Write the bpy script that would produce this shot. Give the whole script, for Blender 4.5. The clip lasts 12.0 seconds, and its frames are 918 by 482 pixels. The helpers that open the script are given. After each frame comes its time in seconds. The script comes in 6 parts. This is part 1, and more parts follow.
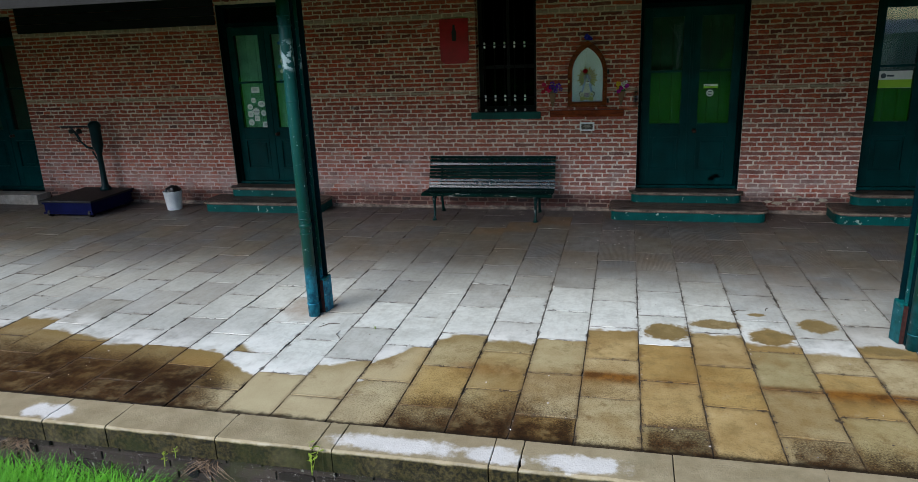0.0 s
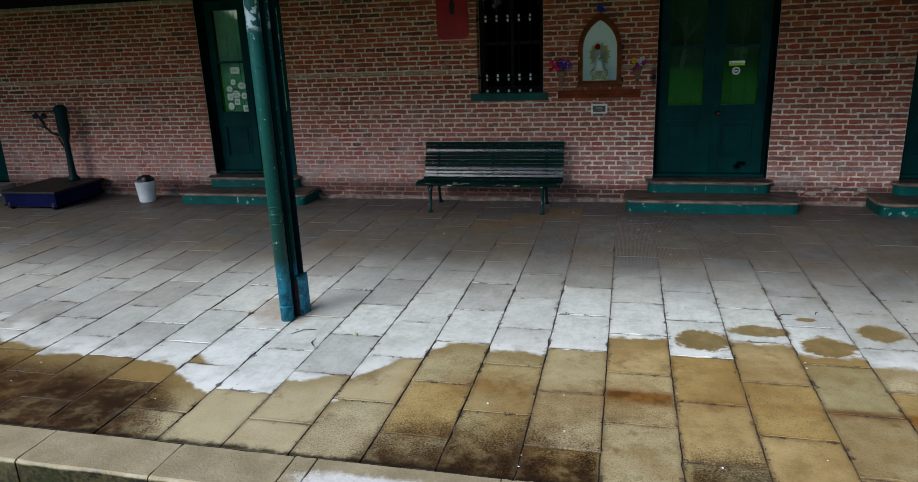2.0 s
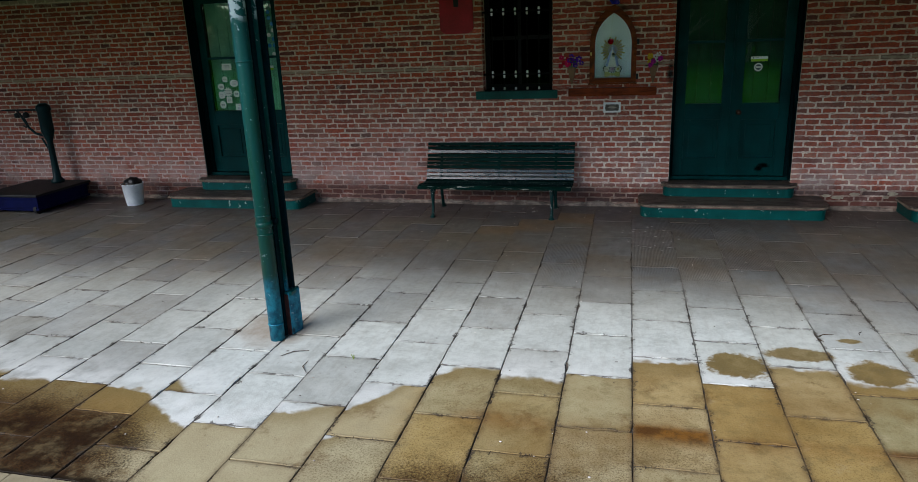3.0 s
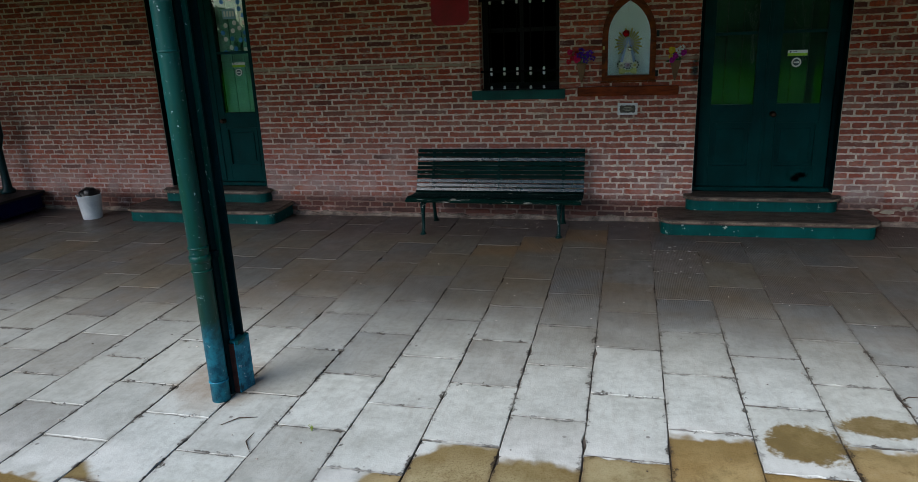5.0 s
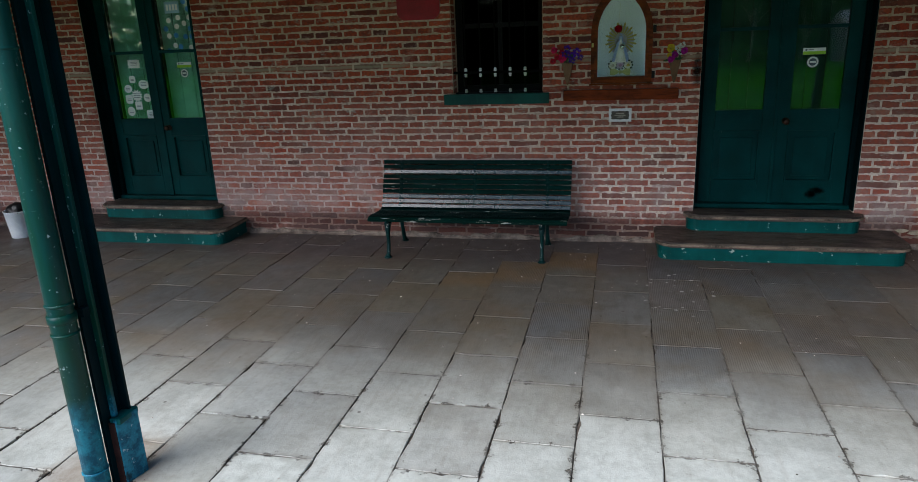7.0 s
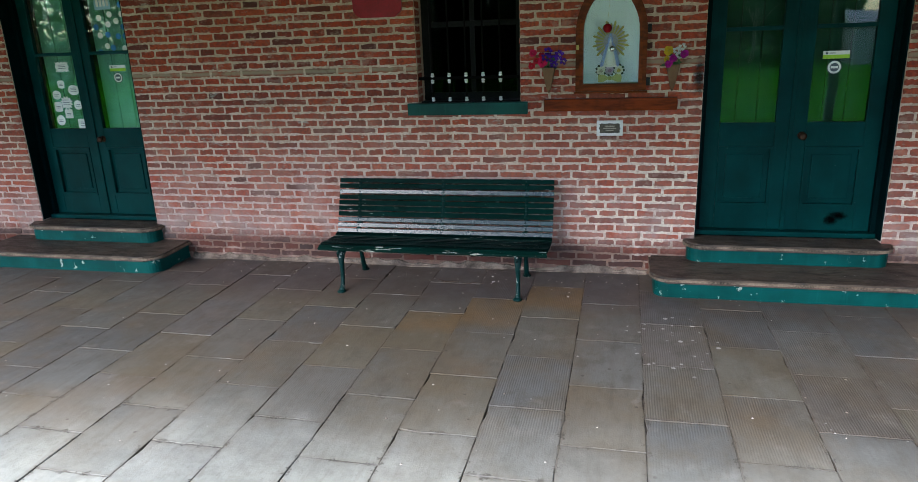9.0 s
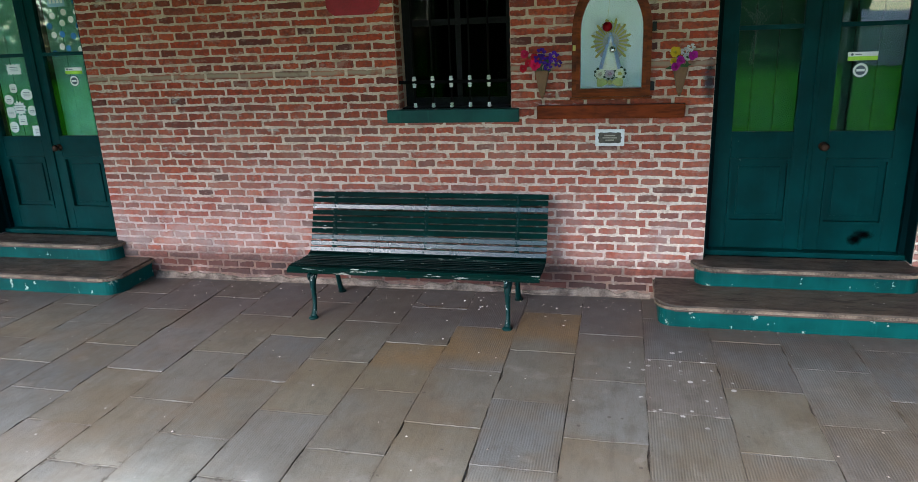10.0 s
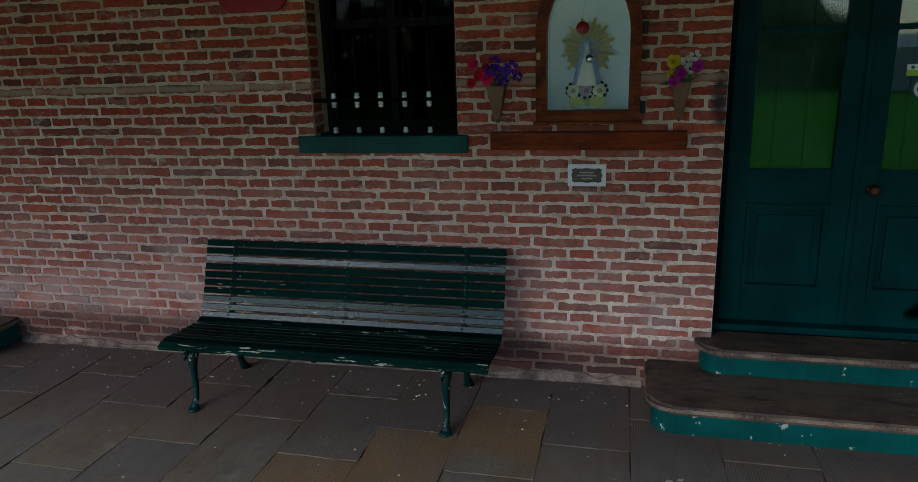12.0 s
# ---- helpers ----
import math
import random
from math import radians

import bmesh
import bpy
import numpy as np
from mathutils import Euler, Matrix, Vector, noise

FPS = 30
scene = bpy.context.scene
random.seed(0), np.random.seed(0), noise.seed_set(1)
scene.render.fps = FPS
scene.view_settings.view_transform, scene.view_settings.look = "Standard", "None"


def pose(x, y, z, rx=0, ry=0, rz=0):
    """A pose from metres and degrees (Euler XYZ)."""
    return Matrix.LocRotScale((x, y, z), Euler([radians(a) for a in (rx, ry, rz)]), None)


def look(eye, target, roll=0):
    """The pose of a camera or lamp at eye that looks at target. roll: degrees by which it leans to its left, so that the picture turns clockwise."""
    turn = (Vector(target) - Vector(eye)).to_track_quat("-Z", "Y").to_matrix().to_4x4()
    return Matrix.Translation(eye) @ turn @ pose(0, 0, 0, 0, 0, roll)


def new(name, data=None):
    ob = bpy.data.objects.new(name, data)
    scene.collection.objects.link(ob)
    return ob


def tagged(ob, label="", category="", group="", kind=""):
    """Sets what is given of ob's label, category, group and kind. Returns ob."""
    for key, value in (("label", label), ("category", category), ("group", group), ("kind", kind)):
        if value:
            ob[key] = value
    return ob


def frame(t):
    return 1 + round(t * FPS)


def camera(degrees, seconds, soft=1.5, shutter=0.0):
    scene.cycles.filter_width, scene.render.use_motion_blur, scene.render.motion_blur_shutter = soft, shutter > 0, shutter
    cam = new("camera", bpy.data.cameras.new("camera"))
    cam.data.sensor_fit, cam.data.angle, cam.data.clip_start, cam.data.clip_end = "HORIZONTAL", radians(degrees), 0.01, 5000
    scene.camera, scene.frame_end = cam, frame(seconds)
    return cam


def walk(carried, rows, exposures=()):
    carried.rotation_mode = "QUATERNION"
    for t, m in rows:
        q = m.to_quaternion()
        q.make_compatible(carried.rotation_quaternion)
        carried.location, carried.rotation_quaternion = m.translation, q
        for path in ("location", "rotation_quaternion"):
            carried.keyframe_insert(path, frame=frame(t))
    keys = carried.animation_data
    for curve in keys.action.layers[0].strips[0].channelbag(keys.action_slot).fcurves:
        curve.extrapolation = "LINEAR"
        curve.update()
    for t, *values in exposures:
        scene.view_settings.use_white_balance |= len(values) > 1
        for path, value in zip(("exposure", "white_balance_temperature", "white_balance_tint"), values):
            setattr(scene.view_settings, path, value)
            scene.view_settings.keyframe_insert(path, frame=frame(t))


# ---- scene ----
cam = camera(66.8, 12.0, soft=0.8)
EXPOSURES = [(0, 1.35, 6500, 10), (3, 1.25, 6500, 10), (5, 1.08, 6500, 10), (6.5, 1.3, 6500, 11), (7, 1.45, 6500, 11), (9, 2.45, 6450, 11), (10, 2.8, 6400, 11), (11, 3.15, 6400, 11), (11.5, 3.3, 6400, 11), (11.6, 3.0, 6400, 11), (11.8, 2.35, 6400, 10), (12, 1.3, 6450, 10)]
PATH = [
    (0, (-0.06, -9.838, 2.474), (-0.517, -7.975, 1.908), -2.3),
    (0.5, (-0.105, -9.648, 2.402), (-0.562, -7.785, 1.834), -2.2),
    (1, (-0.146, -9.418, 2.32), (-0.605, -7.557, 1.751), -2.3),
    (1.5, (-0.195, -9.205, 2.247), (-0.654, -7.344, 1.677), -2.3),
    (2, (-0.241, -8.983, 2.165), (-0.7, -7.122, 1.594), -2.3),
    (2.5, (-0.314, -8.76, 2.113), (-0.772, -6.9, 1.54), -2.3),
    (3, (-0.402, -8.499, 2.118), (-0.862, -6.64, 1.543), -2.3),
    (5, (-0.567, -7.473, 2.019), (-1.031, -5.614, 1.446), -2.4),
    (5.5, (-0.581, -7.224, 2.004), (-1.047, -5.367, 1.428), -2.5),
    (6, (-0.583, -6.978, 2.001), (-1.037, -5.117, 1.424), -2.4),
    (6.5, (-0.575, -6.758, 1.984), (-1.025, -4.896, 1.408), -2.4),
    (7, (-0.55, -6.527, 1.979), (-1.001, -4.666, 1.403), -2.4),
    (9, (-0.474, -5.586, 1.969), (-0.926, -3.725, 1.391), -2.3),
    (9.5, (-0.476, -5.324, 1.955), (-0.93, -3.463, 1.38), -2.3),
    (10, (-0.487, -5.02, 1.952), (-0.939, -3.159, 1.376), -2.3),
    (10.5, (-0.459, -4.719, 1.901), (-0.915, -2.853, 1.343), -2.2),
    (11, (-0.436, -4.371, 1.894), (-0.89, -2.504, 1.34), -2.1),
    (11.5, (-0.422, -4.049, 1.852), (-0.872, -2.175, 1.319), -1.9),
    (12, (-0.388, -3.72, 1.83), (-0.845, -1.842, 1.315), -1.8),
]
walk(cam, [(t, look(eye, target, roll)) for t, eye, target, roll in PATH], EXPOSURES)

# ---- light ----
world = bpy.data.worlds.new("overcast_sky")
scene.world = world
world.use_nodes = True
wn = world.node_tree
sky = wn.nodes.new("ShaderNodeTexSky")
sky.sky_type = "NISHITA"
sky.sun_disc = False
sky.sun_elevation, sky.sun_rotation = radians(36), radians(211)
sky.dust_density, sky.air_density, sky.ozone_density = 0.2, 1.0, 3.0
wn.links.new(sky.outputs[0], wn.nodes["Background"].inputs[0])
wn.nodes["Background"].inputs[1].default_value = 0.075
sun = new("sun", bpy.data.lights.new("sun", "SUN"))
sun.data.energy, sun.data.angle, sun.data.color = 2.0, radians(45), (1.0, 0.975, 1.0)
sun.matrix_world = look((-9.6, -16, 13.5), (0, 0, 0))


# ---- materials ----
class Nodes:
    """A short way to write node trees."""

    def __init__(self, name):
        self.mat = bpy.data.materials.new(name)
        self.mat.use_nodes = True
        self.tree = self.mat.node_tree
        self.bsdf = self.tree.nodes["Principled BSDF"]
        self.out = self.tree.nodes["Material Output"]

    def put(self, socket, value):
        if isinstance(value, bpy.types.NodeSocket):
            self.tree.links.new(value, socket)
        elif isinstance(value, tuple) and len(value) == 3 and socket.type == "RGBA":
            socket.default_value = (*value, 1)
        else:
            socket.default_value = value

    def node(self, kind, out=0, **inputs):
        n = self.tree.nodes.new(kind)
        for key, value in inputs.items():
            self.put(n.inputs[key.replace("_", " ")], value)
        return n.outputs[out]

    def pos(self):
        return self.node("ShaderNodeNewGeometry", "Position")

    def island(self):
        return self.node("ShaderNodeNewGeometry", "Random Per Island")

    def rnd(self):
        return self.node("ShaderNodeObjectInfo", "Random")

    def xyz(self, v=None):
        n = self.tree.nodes.new("ShaderNodeSeparateXYZ")
        self.tree.links.new(v or self.pos(), n.inputs[0])
        return n.outputs

    def scaled(self, sx, sy, sz, v=None):
        n = self.tree.nodes.new("ShaderNodeVectorMath")
        n.operation = "MULTIPLY"
        self.tree.links.new(v or self.pos(), n.inputs[0])
        n.inputs[1].default_value = (sx, sy, sz)
        return n.outputs[0]

    def moved(self, v, by):
        n = self.tree.nodes.new("ShaderNodeVectorMath")
        self.put(n.inputs[0], v)
        self.put(n.inputs[1], by)
        return n.outputs[0]

    def noise(self, scale, detail=4.0, rough=0.55, v=None, out=0):
        return self.node("ShaderNodeTexNoise", out, Vector=v or self.pos(), Scale=scale, Detail=detail, Roughness=rough)

    def voronoi(self, scale, v=None, out=0):
        return self.node("ShaderNodeTexVoronoi", out, Vector=v or self.pos(), Scale=scale)

    def math(self, op, a, b=0.0, c=None):
        n = self.tree.nodes.new("ShaderNodeMath")
        n.operation = op
        self.put(n.inputs[0], a)
        self.put(n.inputs[1], b)
        if c is not None:
            self.put(n.inputs[2], c)
        return n.outputs[0]

    def span(self, v, lo, hi, to_lo=0.0, to_hi=1.0):
        n = self.tree.nodes.new("ShaderNodeMapRange")
        n.interpolation_type = "SMOOTHSTEP"
        self.put(n.inputs[0], v)
        for i, x in enumerate((lo, hi, to_lo, to_hi)):
            self.put(n.inputs[i + 1], x)
        return n.outputs[0]

    def mix(self, fac, a, b, blend="MIX"):
        n = self.tree.nodes.new("ShaderNodeMix")
        n.data_type, n.blend_type = "RGBA", blend
        self.put(n.inputs[0], fac)
        self.put(n.inputs[6], a)
        self.put(n.inputs[7], b)
        return n.outputs[2]

    def ramp(self, fac, *stops):
        n = self.tree.nodes.new("ShaderNodeValToRGB")
        while len(n.color_ramp.elements) < len(stops):
            n.color_ramp.elements.new(0.5)
        for e, (p, c) in zip(n.color_ramp.elements, stops):
            e.position, e.color = p, (*c, 1)
        self.put(n.inputs[0], fac)
        return n.outputs[0]

    def curve(self, v, *pts):
        """A line through a few (at, value) pairs."""
        x0, x1 = pts[0][0], pts[-1][0]
        y0, y1 = min(p[1] for p in pts), max(p[1] for p in pts)
        at = self.math("DIVIDE", self.math("SUBTRACT", v, x0), x1 - x0)
        grey = self.ramp(at, *(((p - x0) / (x1 - x0), ((q - y0) / (y1 - y0),) * 3) for p, q in pts))
        return self.math("ADD", self.math("MULTIPLY", grey, y1 - y0), y0)

    def bump(self, height, strength=0.4, distance=0.01):
        return self.node("ShaderNodeBump", Height=height, Strength=strength, Distance=distance)

    def done(self, color, rough=0.6, metal=0.0, normal=None, **more):
        self.put(self.bsdf.inputs["Base Color"], color)
        self.put(self.bsdf.inputs["Roughness"], rough)
        self.put(self.bsdf.inputs["Metallic"], metal)
        if normal is not None:
            self.put(self.bsdf.inputs["Normal"], normal)
        self.bsdf.inputs["Specular IOR Level"].default_value = 0.3
        for key, value in more.items():
            self.put(self.bsdf.inputs[key.replace("_", " ")], value)
        return self.mat


def plain(name, color, rough=0.6, metal=0.0, vary=0.25, scale=6.0, relief=0.15):
    """A surface of one colour with soft mottling at two scales and fine relief."""
    m = Nodes(name)
    big, fine = m.noise(scale), m.noise(scale * 14, 3.0)
    shade = m.math("ADD", m.math("MULTIPLY", big, vary * 2), m.math("MULTIPLY", fine, vary))
    dark = tuple(c * (1 - vary) for c in color)
    light = tuple(min(1, c * (1 + vary)) for c in color)
    col = m.mix(m.span(shade, vary * 0.9, vary * 2.1), dark, light)
    r = m.span(fine, 0.3, 0.7, max(0.03, rough - 0.08), min(1, rough + 0.08))
    return m.done(col, r, metal, m.bump(fine, relief, 0.004))


def painted(name, color, chip, rough=0.35, amount=0.66, scale=18.0, shine=0.15, stretch=(1, 1, 1)):
    """Old gloss paint with chips, drips and dust."""
    m = Nodes(name)
    big = m.noise(3.0)
    fine = m.noise(55.0, 4.0)
    chips = m.noise(scale, 6.0, 0.65, m.scaled(*stretch))
    col = m.mix(m.span(big, 0.3, 0.7), tuple(c * 0.72 for c in color), tuple(c * 1.25 for c in color))
    streak = m.noise(1.0, 4.0, 0.6, m.scaled(26, 26, 1.6))
    col = m.mix(m.math("MULTIPLY", m.span(streak, 0.55, 0.75), 0.35), col, tuple(c * 1.5 + 0.003 for c in color))
    mask = m.span(chips, amount, amount + 0.03)
    col = m.mix(mask, col, chip)
    return m.done(col, m.mix(mask, (rough,) * 3, (0.8,) * 3), 0.0, m.bump(m.math("ADD", m.math("MULTIPLY", fine, 0.5), m.math("MULTIPLY", mask, -0.6)), 0.25, 0.003), Specular_IOR_Level=shine)


def brick_material(name, single):
    m = Nodes(name)
    x, y, z = m.xyz()
    r = m.rnd() if single else m.island()
    base = m.ramp(r, (0.0, (0.09, 0.028, 0.022)), (0.1, (0.24, 0.038, 0.018)), (0.35, (0.42, 0.056, 0.019)), (0.6, (0.33, 0.055, 0.023)), (0.88, (0.5, 0.085, 0.028)), (1.0, (0.17, 0.044, 0.03)))
    grain = m.noise(38.0, 5.0, 0.6)
    col = m.mix(m.span(grain, 0.32, 0.62), m.mix(0.5, base, (0.08, 0.035, 0.028)), base)
    smear = m.span(m.noise(9.0, 8.0, 0.8), 0.5, 0.7)
    col = m.mix(m.math("MULTIPLY", smear, 0.2), col, (0.5, 0.29, 0.22))
    # scorched and sooty faces, mortar rubbed over the joints
    burnt = m.span(m.noise(13.0, 6.0, 0.72), 0.5, 0.64)
    col = m.mix(m.math("MULTIPLY", burnt, 0.5), col, (0.1, 0.03, 0.022))
    rubbed = m.span(m.noise(4.6, 7.0, 0.74, m.scaled(1.0, 1.0, 1.9)), 0.53, 0.62)
    col = m.mix(m.math("MULTIPLY", rubbed, 0.32), col, m.mix(m.noise(30.0), (0.36, 0.22, 0.165), (0.58, 0.44, 0.36)))
    splash = m.span(m.noise(2.6, 7.0, 0.72, m.scaled(1.0, 1.0, 2.6)), 0.6, 0.67)
    col = m.mix(m.math("MULTIPLY", splash, 0.6), col, (0.46, 0.45, 0.39))
    # salts and old wash on the lower wall
    salt = m.span(m.math("ADD", z, m.math("MULTIPLY", m.noise(1.7, 3.0), -0.9)), 0.62, -0.25)
    salt = m.math("MULTIPLY", salt, m.span(m.noise(4.0, 5.0, 0.6), 0.3, 0.7))
    col = m.mix(m.math("MULTIPLY", salt, 0.74), col, m.mix(m.noise(11.0, 6.0, 0.7), (0.34, 0.21, 0.188), (0.58, 0.43, 0.39)))
    # dusty limewash left below the sill
    wash = m.span(m.math("ADD", z, m.math("MULTIPLY", m.noise(1.4, 5.0, 0.6), 0.5)), 1.85, 1.45)
    wash = m.math("MULTIPLY", wash, m.math("MULTIPLY", m.span(m.noise(2.4, 6.0, 0.7), 0.36, 0.6, 0.3, 1.0), m.span(m.math("FRACT", m.math("MULTIPLY", r, 5.7)), 0.0, 1.0, 0.45, 1.0)))
    col = m.mix(m.math("MULTIPLY", wash, 0.38), col, m.mix(m.noise(26.0, 5.0, 0.7), (0.32, 0.17, 0.12), (0.56, 0.35, 0.27)))
    # courses pointed over with lime
    wob = m.math("MULTIPLY", m.math("SUBTRACT", m.noise(2.3), 0.5), 0.05)
    for level, half in ((1.69, 0.03), (2.73, 0.045)):
        off = m.math("ABSOLUTE", m.math("SUBTRACT", m.math("ADD", z, wob), level))
        band = m.math("MULTIPLY", m.span(off, half, half - 0.025), m.span(m.noise(7.0), 0.25, 0.5))
        col = m.mix(m.math("MULTIPLY", band, 0.8), col, (0.36, 0.29, 0.2))
    skim = m.math("MULTIPLY", m.span(z, 0.62, 0.2), m.span(m.noise(1.9, 5.0, 0.65), 0.5, 0.58))
    col = m.mix(m.math("MULTIPLY", skim, 0.7), col, m.mix(m.noise(12.0), (0.2, 0.15, 0.14), (0.42, 0.34, 0.31)))
    # damp and grime at the foot of the wall
    damp = m.math("MULTIPLY", m.span(m.math("ADD", z, m.math("MULTIPLY", grain, 0.1)), 0.4, 0.2), m.span(m.noise(3.1, 5.0), 0.26, 0.42))
    col = m.mix(m.math("MULTIPLY", damp, 0.9), col, m.mix(r, (0.035, 0.022, 0.02), (0.13, 0.035, 0.022)))
    return m.done(col, 0.85, 0.0, m.bump(m.math("ADD", grain, m.noise(140.0, 2.0)), 0.5, 0.004))


def mortar_material():
    m = Nodes("lime_mortar")
    x, y, z = m.xyz()
    big, fine = m.noise(2.2, 5.0), m.noise(60.0, 5.0, 0.65)
    col = m.ramp(big, (0.3, (0.44, 0.315, 0.22)), (0.5, (0.7, 0.535, 0.4)), (0.7, (0.84, 0.67, 0.53)))
    # lime darker and earthier above the sill, paler below
    upper = m.span(m.math("ADD", z, m.math("MULTIPLY", m.noise(1.8, 4.0), 0.5)), 1.7, 2.05)
    col = m.mix(m.math("MULTIPLY", upper, 0.5), col, m.mix(m.noise(7.0, 6.0, 0.7), (0.3, 0.225, 0.135), (0.62, 0.49, 0.34)))
    lower = m.span(m.math("ADD", z, m.math("MULTIPLY", m.noise(1.2), -0.8)), 1.2, 0.4)
    col = m.mix(m.math("MULTIPLY", lower, 0.8), col, m.mix(m.noise(3.5, 6.0, 0.7), (0.55, 0.42, 0.32), (0.82, 0.67, 0.54)))
    pink = m.span(m.math("ADD", z, m.math("MULTIPLY", m.noise(1.7, 3.0), -0.8)), 0.8, 0.1)
    col = m.mix(m.math("MULTIPLY", pink, 0.7), col, m.mix(m.noise(6.0, 6.0, 0.7), (0.42, 0.3, 0.27), (0.68, 0.53, 0.49)))
    white = m.math("MULTIPLY", m.span(x, -1.3, -0.5), m.span(z, 1.5, 0.7))
    col = m.mix(m.math("MULTIPLY", white, m.span(m.noise(5.0), 0.3, 0.6)), col, (0.84, 0.73, 0.6))
    skim = m.math("MULTIPLY", m.span(z, 0.62, 0.2), m.span(m.noise(1.9, 5.0, 0.65), 0.5, 0.58))
    col = m.mix(m.math("MULTIPLY", skim, 0.7), col, m.mix(m.noise(12.0), (0.2, 0.15, 0.14), (0.42, 0.34, 0.31)))
    dirt = m.math("MULTIPLY", m.span(m.math("ADD", z, m.math("MULTIPLY", fine, 0.1)), 0.36, 0.24), m.span(m.noise(3.1, 5.0), 0.28, 0.46))
    col = m.mix(m.math("MULTIPLY", dirt, 0.85), col, m.mix(m.noise(9.0, 4.0), (0.06, 0.035, 0.03), (0.2, 0.1, 0.07)))
    col = m.mix(m.span(fine, 0.6, 0.75), col, (0.25, 0.17, 0.12))
    splash = m.span(m.noise(2.6, 7.0, 0.72, m.scaled(1.0, 1.0, 2.6)), 0.66, 0.72)
    col = m.mix(m.math("MULTIPLY", splash, 0.6), col, (0.55, 0.55, 0.48))
    col = m.mix(m.math("MULTIPLY", m.span(m.noise(13.0, 6.0, 0.7), 0.48, 0.64), 0.5), col, (0.3, 0.17, 0.12))
    col = m.mix(m.math("MULTIPLY", m.span(m.noise(36.0, 5.0, 0.75), 0.49, 0.62), 0.3), col, (0.36, 0.21, 0.145))
    sunk = m.span(m.noise(5.5, 7.0, 0.75, m.scaled(1.0, 1.0, 1.6)), 0.52, 0.64)
    col = m.mix(m.math("MULTIPLY", sunk, 0.28), col, m.mix(fine, (0.1, 0.055, 0.04), (0.24, 0.11, 0.075)))
    return m.done(col, 0.92, 0.0, m.bump(m.math("ADD", fine, m.math("MULTIPLY", m.noise(24.0, 5.0, 0.7), 1.6)), 0.9, 0.01))


def near_to(m, x, y, cx, cy, rx, ry, wob=None, soft=0.06):
    """1 inside an ellipse on the ground, 0 outside, with a ragged rim."""
    dx = m.math("DIVIDE", m.math("SUBTRACT", x, cx), rx)
    dy = m.math("DIVIDE", m.math("SUBTRACT", y, cy), ry)
    d = m.math("SQRT", m.math("ADD", m.math("MULTIPLY", dx, dx), m.math("MULTIPLY", dy, dy)))
    if wob is not None:
        d = m.math("ADD", d, wob)
    return m.span(d, 1.0 + soft, 1.0 - soft)


